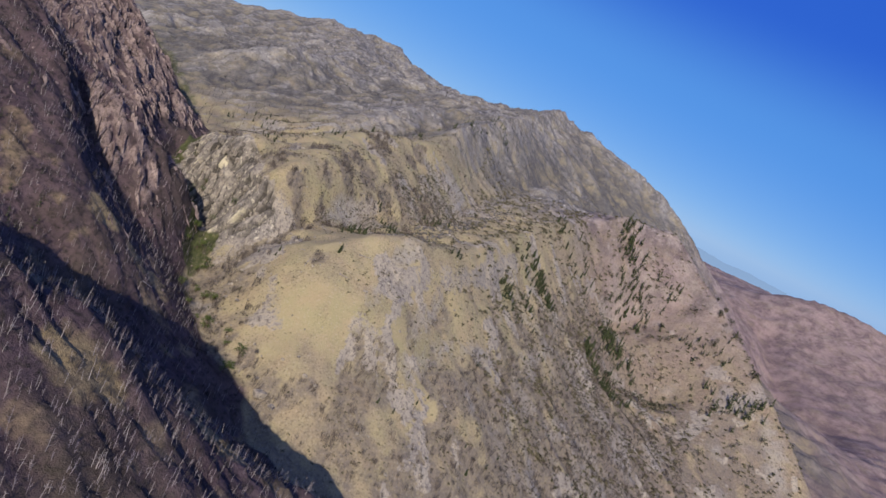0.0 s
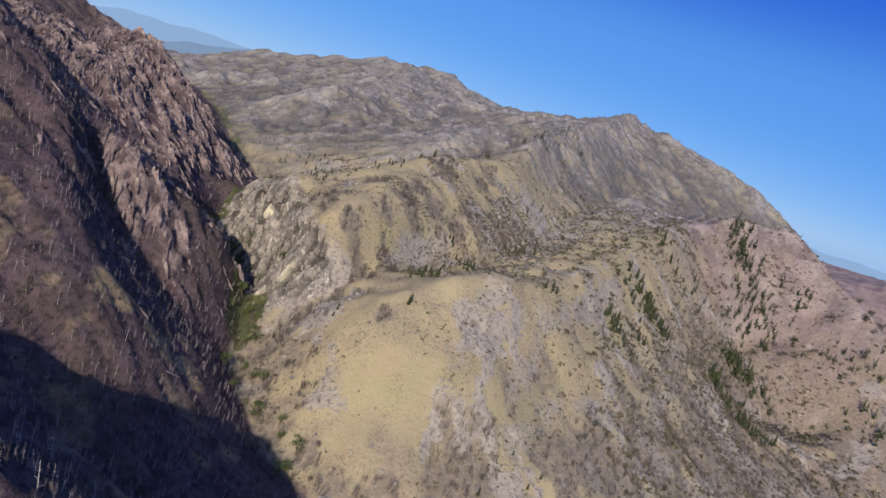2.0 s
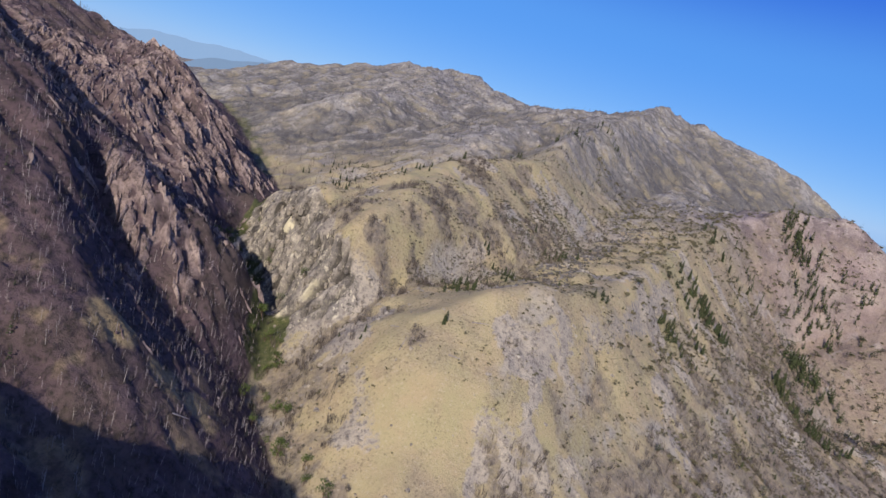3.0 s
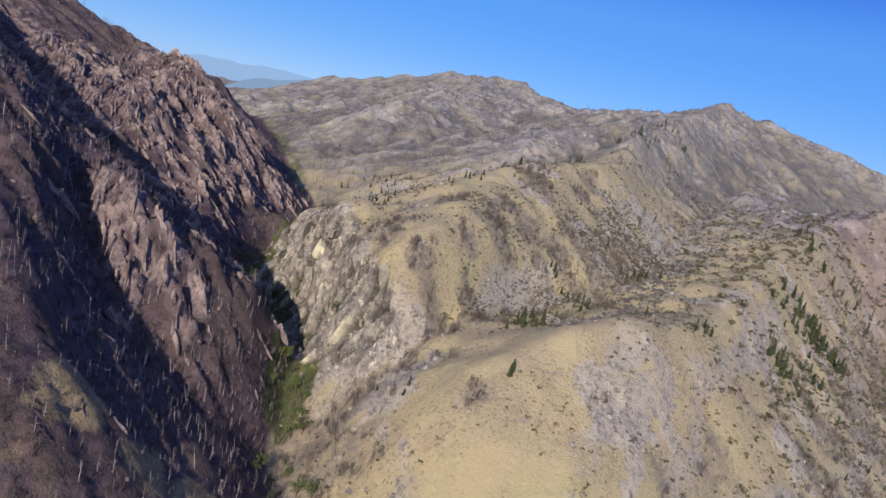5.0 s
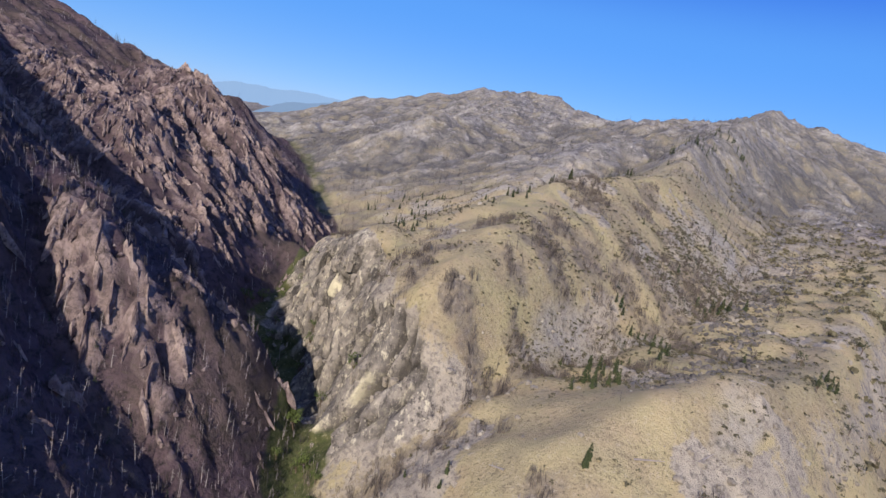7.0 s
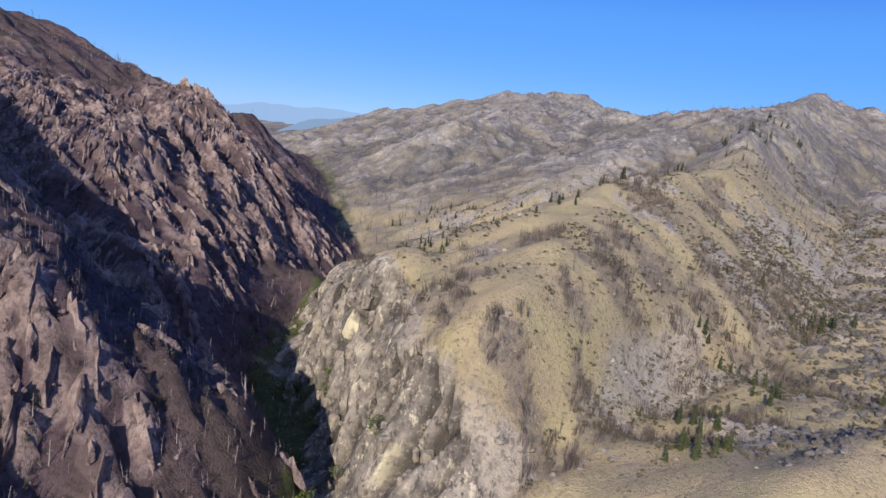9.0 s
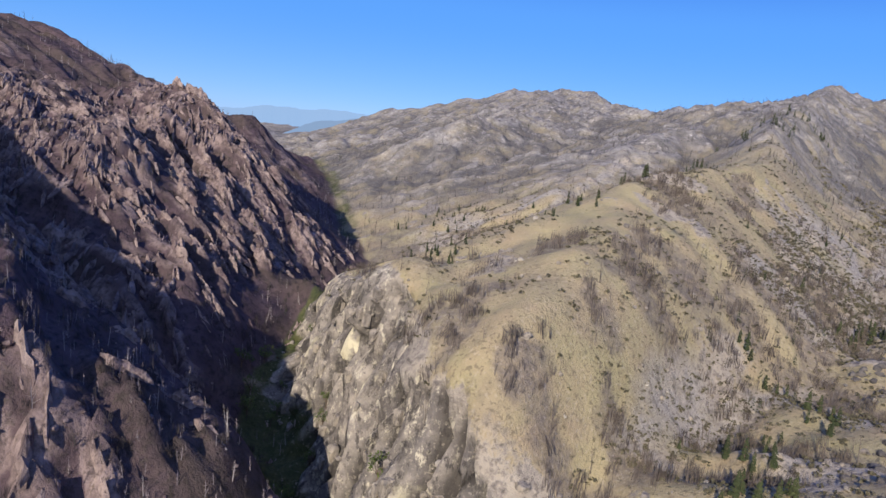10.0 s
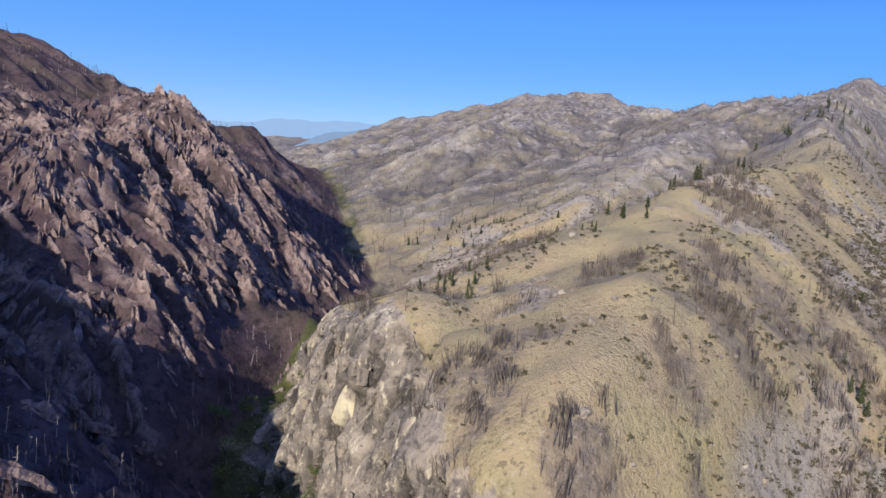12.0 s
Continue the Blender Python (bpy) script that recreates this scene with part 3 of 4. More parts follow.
class Cover:
    """What lies where on the ground, each 0 to 1."""

    def __init__(self, x, y):
        steep = np.hypot(base(x + 4, y) - base(x - 4, y), base(x, y + 4) - base(x, y - 4)) / 8
        self.side = creek_side(x, y)
        wobble = fbm(x / 45, y / 45, 4)
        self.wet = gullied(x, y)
        self.burnt = step(6, -6, self.side + 8 * wobble)
        crags = near_line([WALL[k] for k in ("crag_rib", "spire_rib", "skyline_rib", "edge_rib", "back_crag")], x, y)
        self.rib = step(40, 8, crags + 30 * wobble) * self.burnt * step(-6, -26, self.side) * step(-420, -300, x)
        blade = near_line(BLADES, x, y)
        self.blade = step(3.4, 0.4, blade + 2.2 * fbm(x / 7, y / 7, 3)) * self.burnt
        cliff = near_line([SLOPES["cliff_side"], SLOPES["cliff_foot"][1:]], x, y)
        self.cliff = step(13, 7, cliff + 5 * wobble) * (1 - self.burnt) * step(2.5, -0.5, beyond_line(CLIFF_EDGE, x, y) + 3 * fbm(x / 6, y / 6, 3))
        face = spots([(-66, 360, 17), (-48, 372, 20), (-55, 395, 26), (-50, 425, 28), (-72, 375, 16), (-30, 300, 24), (-52, 290, 14)], x, y, 0.3 * wobble)
        outcrop = (1 - 0.85 * face) * step(0.22, 0.46, fbm(x / 34 + 9, y / 34, 5, 0.62) + 0.10 * step(500, 900, y)) * (1 - self.burnt)
        warp = 9 * fbm(x / 70, y / 70, 3)
        across = y + 0.3 * x
        self.fins = step(-0.05, 0.75, ridged((x + warp) / 27, (across + warp) / 8.5, 4, 0.62))
        self.folds = step(-0.05, 0.75, ridged((x + warp) / 90 + 3, (across + warp) / 15, 4, 0.6))
        bare = 0.75 * self.rib * step(0.5, 0.78, self.fins) * (0.3 + 0.7 * step(335, 372, y)) + self.burnt * 0.22 * step(0.66, 0.88, self.folds) * step(-8, -30, self.side)
        self.rock = np.clip(bare + 1.2 * self.blade + self.cliff + 0.8 * outcrop + step(0.95, 1.5, steep) * 0.6 * (1 - self.burnt) * (1 - 0.85 * face), 0, 1)
        scree = 0.8 * step(9, 1, near_line([SLOPES["low_draw"][2:]], x, y) + 8 * wobble) * step(345, 372, y)
        scree = np.maximum(scree, step(7, 1, near_line([SLOPES["far_draw"]], x, y) + 10 * wobble))
        grey = (1 - self.burnt) * step(0.15, 0.5, fbm(x / 60 - 30, y / 60, 5, 0.6))
        grey = np.maximum(grey, (1 - self.burnt) * step(50, 150, x) * step(640, 420, y) * step(-0.25, 0.25, fbm(x / 40, y / 40 + 50, 4)))
        grey = grey * (1 - 0.8 * face)
        ragged = fbm(x / 9, y / 9 + 21, 4)
        bands = step(9, 1, near_line(SCREE_BANDS, x, y) + 9 * ragged) * (0.55 + 0.9 * ragged)
        self.fan = spots(SCREE_FANS, x, y, ragged) * (1 - self.burnt)
        self.scree = np.clip(np.maximum(np.maximum(scree, 0.6 * grey), np.maximum(bands, 0.8 * self.fan)), 0, 1)
        self.lush = step(7, 1, near_line([CREEK[8:13]], x, y) + 12 * wobble) * step(-12, -4, self.side)
        self.plain = spots(PLAIN, x, y, fbm(x / 12, y / 12, 4)) * (1 - self.burnt)
        self.scree = self.scree * (1 - self.plain)
        shaggy = self.wet + 0.22 * fbm(x / 22, y / 22, 4) - 0.25 * self.plain
        self.brush = np.maximum(step(0.36, 0.52, shaggy) * step(640, 540, y), spots(BRUSH, x, y, fbm(x / 9, y / 9 + 40, 4))) * (1 - self.burnt) * (1 - self.cliff)
        strip = step(5, 2, near_line([[(-160, 584), (-146, 589), (-119, 600), (-93, 611), (-80, 655), (-60, 720)]], x, y) + 3 * wobble)
        self.scree = np.maximum(self.scree, strip)
        self.lush = np.maximum(self.lush, 0.5 * step(16, 4, near_line([CREEK[2:7]], x, y) + 12 * wobble) * step(-9, 0, self.side))
        self.far = step(530, 740, y) * (1 - self.burnt * step(1300, 1000, y)) * (1 - strip)
        # near right slope: pinkish soil, toned down too for facing away from the light
        self.mauve = np.maximum(step(560, 800, x), 0.8 * step(90, 260, x + 40 * wobble) * step(800, 700, y))
        self.dry = np.maximum(spots(DRY_CAPS, x, y, fbm(x / 8, y / 8 + 5, 3)), 0.5 * step(0.0, 0.4, fbm(x / 17, y / 17 + 60, 4)) * step(330, 260, y)) * self.burnt
        self.scar = step(5.5, 3.2, np.hypot(x + 117.5, y - 381.5) + 3 * fbm(x / 4, y / 4, 3))
        self.pale = 0.3 * self.cliff * step(0.1, 0.4, fbm(x / 12, y / 12 + 80, 3))


def relief(x, y):
    """The real relief, with its crags, ledges and hummocks: x, y, height and cover."""
    h, c = base(x, y), Cover(x, y)
    wall = c.burnt * step(-5, -40, c.side)
    h = h + wall * 4.2 * (c.folds - 0.5) + c.rib * (6 * (c.fins - 0.5) + 1.5 * ridged(x / 4.6, y / 4.6, 2))
    h = h + c.blade * (3.6 + 4 * fbm(x / 4, y / 4, 3))
    h = h + (1 - c.burnt) * (1.6 * fbm(x / 48, y / 48, 4) + c.rock * (1 - c.cliff) * 2.2 * ridged(x / 9, y / 9, 3))
    h = h + 0.3 * fbm(x / 6, y / 6, 3)
    beyond = step(520, 900, y) * (1 - c.burnt * step(900, 600, y))
    h = h + beyond * (13 * (ridged(x / 110, y / 150, 4, 0.62) - 0.36) + 8 * (ridged(x / 38 + 7, y / 45, 4, 0.65) - 0.3))
    # parallel ribs run down the flank of the main ridge
    flank = step(600, 700, y) * step(1500, 1250, y) * step(-25, 15, beyond_line(SLOPES["mid_spur"], x, y) * -1) * step(-6, 14, beyond_line(SLOPES["low_draw"], x, y))
    h = h + flank * 9 * (ridged((y + 0.35 * x + 14 * fbm(x / 60, y / 60, 2)) / 84, x / 300, 3, 0.55) - 0.25)
    # fins and cracks stand out sideways where the rock is steep
    fin = ridged(y / 11 + 0.02 * x, h / 34, 4, 0.6) - 0.3
    x2 = x + c.rib * 3 * fin
    along_cliff = 0.69 * x - 0.72 * y
    big, crack = blocks(along_cliff / 8 + 0.15 * fbm(h / 9, along_cliff / 9, 2), h / 26, 1)
    small, seam = blocks(along_cliff / 3.6, h / 4.2, 2)
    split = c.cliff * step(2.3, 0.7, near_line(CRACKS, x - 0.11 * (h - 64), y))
    out = -3.4 * split + c.cliff * (2.4 * big + 1.1 * small - 3.2 * crack - 1.0 * seam - 0.3)
    x2, y2 = x2 - 0.72 * out, y - 0.69 * out
    c.pale = c.pale + c.scar * step(6, 3, np.abs(h - 58 + 5 * fbm(x / 5, y / 5, 3))) + 0.36 * c.cliff * step(0.55, 0.9, small) * step(0.0, 0.5, big)
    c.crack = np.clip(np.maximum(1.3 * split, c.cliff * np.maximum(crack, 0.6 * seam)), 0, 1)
    return x2, y2, h, c


def height(x, y):
    """The height of the ground at one place."""
    return float(relief(np.array([float(x)]), np.array([float(y)]))[2][0])


def spread(low, a, b, high, fine, growth):
    """Grid lines: evenly fine from a to b, wider and wider outside."""
    core = list(np.arange(a, b, fine))
    up, down, gap = [core[-1]], [core[0]], fine
    while up[-1] < high or down[-1] > low:
        gap *= growth
        if up[-1] < high:
            up.append(up[-1] + gap)
        if down[-1] > low:
            down.append(down[-1] - gap)
    return np.array(down[:0:-1] + core + up[1:])


def build_ground():
    xs, ys = spread(-3300, -330, 240, 3300, FINE, 1.022), spread(-500, 110, 620, 3300, FINE, 1.011)
    x, y, h, c = relief(*np.meshgrid(xs, ys, indexing="ij"))
    nx, ny = x.shape
    mesh = bpy.data.meshes.new("ground")
    index = np.arange(nx * ny).reshape(nx, ny)
    quads = np.stack([index[:-1, :-1], index[1:, :-1], index[1:, 1:], index[:-1, 1:]], -1).reshape(-1, 4)
    mesh.vertices.add(nx * ny), mesh.loops.add(quads.size), mesh.polygons.add(len(quads))
    mesh.vertices.foreach_set("co", np.stack([x, y, h], -1).ravel())
    mesh.loops.foreach_set("vertex_index", quads.ravel())
    mesh.polygons.foreach_set("loop_start", np.arange(0, quads.size, 4))
    mesh.polygons.foreach_set("use_smooth", np.ones(len(quads), bool))
    mesh.update(calc_edges=True)
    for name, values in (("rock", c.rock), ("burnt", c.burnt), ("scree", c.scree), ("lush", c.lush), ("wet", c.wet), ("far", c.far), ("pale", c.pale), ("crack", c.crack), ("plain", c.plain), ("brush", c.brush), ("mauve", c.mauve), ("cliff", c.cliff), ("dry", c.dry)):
        mesh.attributes.new(name, "FLOAT", "POINT").data.foreach_set("value", values.ravel().astype(np.float32))
    mesh.materials.append(GROUND)
    return tagged(new("ground", mesh), "dry grass, bare rock and burnt slopes of a canyon", "ground", kind="structure")


FINE = 1.5
GROUND_SHEET = build_ground()


# ---- far off: ridges, their haze painted as a glow ----
def haze_ridge(name, line, material, seed, label):
    p = along(line, 12.0)
    top = p[:, 2] + 16 * fbm(p[:, 0] / 160 + seed, p[:, 1] / 160, 4)
    rows = np.concatenate([np.stack([p[:, 0] * 0.96, p[:, 1] * 0.96, top - 300], 1), np.stack([p[:, 0], p[:, 1], top], 1), np.stack([p[:, 0] * 1.03, p[:, 1] * 1.03, top - 300], 1)])
    n = len(p)
    mesh = bpy.data.meshes.new(name)
    mesh.from_pydata(rows, [], [(i + o, i + 1 + o, i + 1 + o + n, i + o + n) for o in (0, n) for i in range(n - 1)])
    mesh.materials.append(material)
    tagged(new(name, mesh), label, "mountains", kind="structure")


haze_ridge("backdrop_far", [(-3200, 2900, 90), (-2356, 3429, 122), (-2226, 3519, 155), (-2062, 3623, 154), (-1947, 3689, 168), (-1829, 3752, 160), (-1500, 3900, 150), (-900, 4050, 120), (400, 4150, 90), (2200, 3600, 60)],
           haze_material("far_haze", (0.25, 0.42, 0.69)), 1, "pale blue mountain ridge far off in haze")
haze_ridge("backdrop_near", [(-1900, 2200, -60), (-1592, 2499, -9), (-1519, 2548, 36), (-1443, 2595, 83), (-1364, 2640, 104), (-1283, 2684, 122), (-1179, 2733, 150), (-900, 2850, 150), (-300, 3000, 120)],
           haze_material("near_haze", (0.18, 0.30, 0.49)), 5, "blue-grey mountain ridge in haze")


# ---- plants and stones ----
RNG = np.random.RandomState(11)


class Shape:
    """Triangles and quads gathered into one mesh."""

    def __init__(self):
        self.points, self.faces = [], []

    def face(self, *corners):
        k = len(self.points)
        self.points += [tuple(c) for c in corners]
        self.faces.append(tuple(range(k, k + len(corners))))

    def stick(self, a, b, thick, thin, sides=3):
        """A tapered stick from a to b."""
        a, b = np.array(a, float), np.array(b, float)
        way = (b - a) / np.linalg.norm(b - a)
        u = np.cross(way, (0.31, 0.77, 0.55))
        u /= np.linalg.norm(u)
        v = np.cross(way, u)
        k = len(self.points)
        for p, w in ((a, thick), (b, thin)):
            self.points += [tuple(p + w * (math.cos(2 * math.pi * s / sides) * u + math.sin(2 * math.pi * s / sides) * v)) for s in range(sides)]
        for s in range(sides):
            t = (s + 1) % sides
            self.faces.append((k + s, k + t, k + sides + t, k + sides + s))

    def mesh(self, name, material):
        m = bpy.data.meshes.new(name)
        m.from_pydata(self.points, [], self.faces)
        m.materials.append(material)
        return m


def part(name, mesh, parent, label=""):
    ob = new(name, mesh)
    ob.parent = parent
    return tagged(ob, label)


def snag_shapes(seed, branches=12, sides=5):
    """A burnt trunk 1 m high, with the stubs of its branches."""
    r = random.Random(seed)
    trunk, limbs = Shape(), []
    at = (0.0, 0.0, -0.06)
    for n in range(3):
        to = (at[0] + r.uniform(-0.02, 0.02), at[1] + r.uniform(-0.02, 0.02), (0.36, 0.70, 1.0)[n])
        trunk.stick(at, to, (0.020, 0.015, 0.010)[n], (0.015, 0.010, 0.004)[n], sides)
        at = to
    for n in range(branches):
        z, a, d = r.uniform(0.2, 0.95), r.uniform(0, 6.3), r.uniform(0.12, 0.30)
        d *= 1.25 - z
        limb = Shape()
        limb.stick((0, 0, z), (d * math.cos(a), d * math.sin(a), z + d * r.uniform(-0.1, 0.7)), 0.009, 0.002)
        limbs.append(limb)
    return trunk, limbs


def conifer_shapes(seed, clumps=80):
    """A pine or fir 1 m high: a trunk, and sprays of needles that droop, thin and uneven."""
    r = random.Random(seed)
    trunk, crown = Shape(), Shape()
    trunk.stick((0, 0, -0.05), (0, 0, 0.5), 0.026, 0.016, 6)
    trunk.stick((0, 0, 0.5), (0.01, 0, 0.97), 0.016, 0.003, 5)
    wide = r.uniform(0.17, 0.25)
    for n in range(clumps):
        z = 0.10 + 0.86 * (n + r.random()) / clumps
        reach = wide * (1.03 - z) ** 0.8 * r.uniform(0.45, 1.2) + 0.015
        a = r.uniform(0, 6.3)
        c, s = math.cos(a), math.sin(a)
        w, drop = 0.040 + 0.30 * reach, reach * r.uniform(0.1, 0.5)
        root, tip = (0.02 * c, 0.02 * s, z + 0.02), (reach * c, reach * s, z - drop)
        mid = (0.6 * reach * c, 0.6 * reach * s, z - 0.25 * drop + 0.02)
        left, right = (mid[0] - w * s, mid[1] + w * c, mid[2] - 0.03), (mid[0] + w * s, mid[1] - w * c, mid[2] - 0.03)
        crown.face(root, right, mid), crown.face(root, mid, left), crown.face(right, tip, mid), crown.face(left, mid, tip)
        crown.face((mid[0], mid[1], mid[2] + 0.03), (tip[0], tip[1], tip[2] + 0.01), (mid[0], mid[1], mid[2] - 0.05))
    return trunk, crown


def willow_shapes(seed, clumps=150):
    """A broad-leaved creek tree 1 m high: forking limbs and a ragged crown of leaf clumps."""
    r = random.Random(seed)
    trunk, crown = Shape(), Shape()
    trunk.stick((0, 0, -0.06), (0.02, 0.01, 0.3), 0.035, 0.024, 6)
    tips = []
    for n in range(6):
        a, d = n * 1.05 + r.uniform(-0.3, 0.3), r.uniform(0.14, 0.36)
        tip = (d * math.cos(a), d * math.sin(a), r.uniform(0.5, 0.86))
        trunk.stick((0.02, 0.01, 0.27), tip, 0.018, 0.005, 4)
        tips.append(tip)
    for n in range(clumps):
        t = tips[n % 6]
        p = np.array(t) + np.array([r.gauss(0, 0.085), r.gauss(0, 0.085), r.gauss(0.0, 0.095)])
        for k in range(2):
            u = np.array([r.uniform(-1, 1), r.uniform(-1, 1), r.uniform(-0.6, 0.6)])
            v = np.cross(u, (r.uniform(-1, 1), r.uniform(-1, 1), 1.0))
            u, v = 0.045 * u / np.linalg.norm(u), 0.035 * v / np.linalg.norm(v)
            crown.face(p - u, p - 0.6 * v, p + u, p + v)
    return trunk, crown


def shrub_shape(seed, tufts=10):
    """Low sagebrush, 1 m across: tufts on a rough dome."""
    r, s = random.Random(seed), Shape()
    for n in range(tufts):
        a, d = r.uniform(0, 6.3), 0.42 * math.sqrt(r.random())
        p = np.array((d * math.cos(a), d * math.sin(a), 0.40 * (1 - 2.2 * d * d) * r.uniform(0.5, 1.1)))
        u = np.array((r.uniform(-1, 1), r.uniform(-1, 1), r.uniform(0.1, 0.9)))
        v = np.cross(u, (r.uniform(-1, 1), r.uniform(-1, 1), 0.4))
        u, v = 0.20 * u / np.linalg.norm(u), 0.16 * v / np.linalg.norm(v)
        s.face(p - u - v * 0.6, p + u * 0.2 - v, p + u, p + v - u * 0.3)
    return s


def thicket_shape(seed, stems=9):
    """A clump of bare upright stems, 1 m high."""
    r, s = random.Random(seed), Shape()
    for n in range(stems):
        a, d, h = r.uniform(0, 6.3), 0.38 * math.sqrt(r.random()), r.uniform(0.5, 1.0)
        x, y = d * math.cos(a), d * math.sin(a)
        top = (x + r.uniform(-0.12, 0.12), y + r.uniform(-0.12, 0.12), h)
        s.stick((x, y, -0.08), top, 0.026, 0.006)
        for k in range(1):
            z = r.uniform(0.35, 0.85) * h
            s.stick((x, y, z), (x + r.uniform(-0.16, 0.16), y + r.uniform(-0.16, 0.16), z + 0.18), 0.012, 0.003)
    return s


def boulder_shape(seed, square=False):
    """A weathered block, 1 m across, sunk a little."""
    r = random.Random(seed)
    b = bmesh.new()
    bmesh.ops.create_icosphere(b, subdivisions=2, radius=0.5)
    cuts = [(Vector((r.gauss(0, 1), r.gauss(0, 1), r.gauss(0, 1))).normalized(), r.uniform(0.27, 0.42)) for _ in range(4 if square else 9)]
    if square:
        turn = Matrix.Rotation(r.uniform(-0.25, 0.25), 3, (r.gauss(0, 1), r.gauss(0, 1), r.gauss(0, 1)))
        cuts += [(turn @ Vector(w), r.uniform(0.24, 0.34)) for w in ((1, 0, 0), (-1, 0, 0), (0, 1, 0), (0, -1, 0), (0, 0, 1), (0, 0, -1))]
    for v in b.verts:
        for n, d in cuts:
            over = v.co.dot(n) - d
            if over > 0:
                v.co -= n * over
        v.co += Vector((r.uniform(-1, 1), r.uniform(-1, 1), r.uniform(-1, 1))) * 0.018
        v.co.z *= 0.8
    s = Shape()
    s.points, s.faces = [tuple(v.co) for v in b.verts], [tuple(v.index for v in f.verts) for f in b.faces]
    b.free()
    return s


def scatter(count, x0, x1, y0, y1, chance, sizes, seed):
    """Places on the ground, as rows of x, y, z, size, turn, where chance(cover, x, y) allows."""
    r = np.random.RandomState(seed)
    rows = np.zeros((0, 5))
    for _ in range(40):
        x, y = r.uniform(x0, x1, count * 2), r.uniform(y0, y1, count * 2)
        x2, y2, h, c = relief(x, y)
        ok = r.rand(len(x)) < chance(c, x, y)
        size = sizes[0] + (sizes[1] - sizes[0]) * r.rand(len(x)) ** 1.6
        rows = np.concatenate([rows, np.stack([x2, y2, h, size, r.rand(len(x)) * 6.283], 1)[ok]])
        if len(rows) >= count:
            break
    return rows[:count]


def strew(name, shapes, material, rows, label, category, lean=0.0, seed=3):
    """Many of a kind in one mesh."""
    r = np.random.RandomState(seed)
    points, corners, sizes, first = [], [], [], 0
    for k, s in enumerate(shapes):
        some = rows[k :: len(shapes)]
        if not len(some):
            continue
        p = np.array(s.points)
        c, d = np.cos(some[:, 4])[:, None], np.sin(some[:, 4])[:, None]
        x, y = p[None, :, 0] * c - p[None, :, 1] * d, p[None, :, 0] * d + p[None, :, 1] * c
        z = np.repeat(p[None, :, 2], len(some), 0)
        x, y = x + z * lean * r.randn(len(some), 1), y + z * lean * r.randn(len(some), 1)
        points.append((np.stack([x, y, z], -1) * some[:, 3][:, None, None] + some[:, None, :3]).reshape(-1, 3))
        flat = np.array([v for f in s.faces for v in f])
        corners.append((flat[None] + (first + len(p) * np.arange(len(some)))[:, None]).ravel())
        sizes.append(np.tile([len(f) for f in s.faces], len(some)))
        first += len(some) * len(p)
    points, corners, sizes = np.concatenate(points), np.concatenate(corners), np.concatenate(sizes)
    mesh = bpy.data.meshes.new(name)
    mesh.vertices.add(len(points)), mesh.loops.add(len(corners)), mesh.polygons.add(len(sizes))
    mesh.vertices.foreach_set("co", points.ravel())
    mesh.loops.foreach_set("vertex_index", corners)
    mesh.polygons.foreach_set("loop_start", np.concatenate([[0], np.cumsum(sizes)[:-1]]))
    mesh.polygons.foreach_set("use_smooth", np.zeros(len(sizes), bool))
    mesh.update(calc_edges=True)
    mesh.materials.append(material)
    return tagged(new(name, mesh), label, category, kind="stuff")


def plant(name, kinds, rows, labels, category, group, names, lean=0.0, seed=5):
    """Things of one kind, each with its parts, that share meshes."""
    r = random.Random(seed)
    firsts = []
    for k, row in enumerate(rows):
        m = Matrix.Translation(row[:3]) @ Matrix.Rotation(row[4], 4, "Z") @ Matrix.Rotation(r.gauss(0, lean), 4, "X") @ Matrix.Scale(row[3], 4)
        kind = k % len(kinds)
        if kind >= len(firsts):
            ob = tagged(new(name), labels[kind % len(labels)], category, group)
            ob.matrix_world = m
            for part_name, mesh in zip(names, kinds[kind]):
                part(part_name, mesh, ob)
            firsts.append(ob)
        else:
            first = firsts[kind]
            ob = copy_thing(first, Matrix.Identity(4))
            ob.matrix_basis = m


# ---- trees that stand apart ----
CONIFERS = [tuple(s.mesh(n, mat) for s, n, mat in zip(conifer_shapes(k), ("trunk", "crown"), (BARK, NEEDLES))) for k in range(5)]
SNAGS = []
for k in range(6):
    bark = SILVER if k % 2 == 0 else CHAR
    trunk, limbs = snag_shapes(20 + k, 9)
    SNAGS.append((trunk.mesh("trunk", bark), *(limb.mesh("branch", bark) for limb in limbs)))
WILLOWS = [tuple(s.mesh(n, mat) for s, n, mat in zip(willow_shapes(40 + k), ("trunk", "crown"), (BARK, LEAVES))) for k in range(4)]

# x, y, reach, count, height
FACE_GROVES = [(86, 437, 9, 11, 6), (119, 506, 10, 14, 8), (131, 503, 8, 10, 8), (112, 456, 9, 8, 6), (239, 714, 14, 20, 11), (245, 696, 14, 16, 11), (257, 670, 20, 26, 11), (299, 690, 18, 16, 11), (236, 603, 16, 26, 10), (198, 532, 12, 22, 9), (257, 594, 14, 16, 10),
               (377, 570, 14, 18, 11), (329, 630, 12, 8, 9), (361, 623, 12, 7, 9), (335, 586, 10, 7, 9), (226, 515, 12, 8, 9),
               (120, 503, 14, 18, 7), (237, 703, 22, 14, 10), (261, 678, 24, 22, 10), (230, 593, 18, 26, 10), (221, 515, 10, 9, 8), (194, 628, 16, 9, 8), (361, 572, 14, 12, 10),
               (94, 439, 12, 7, 5), (329, 633, 14, 6, 7), (103, 480, 12, 8, 5), (90, 435, 8, 5, 5), (146, 625, 14, 9, 6), (160, 610, 12, 8, 6)]
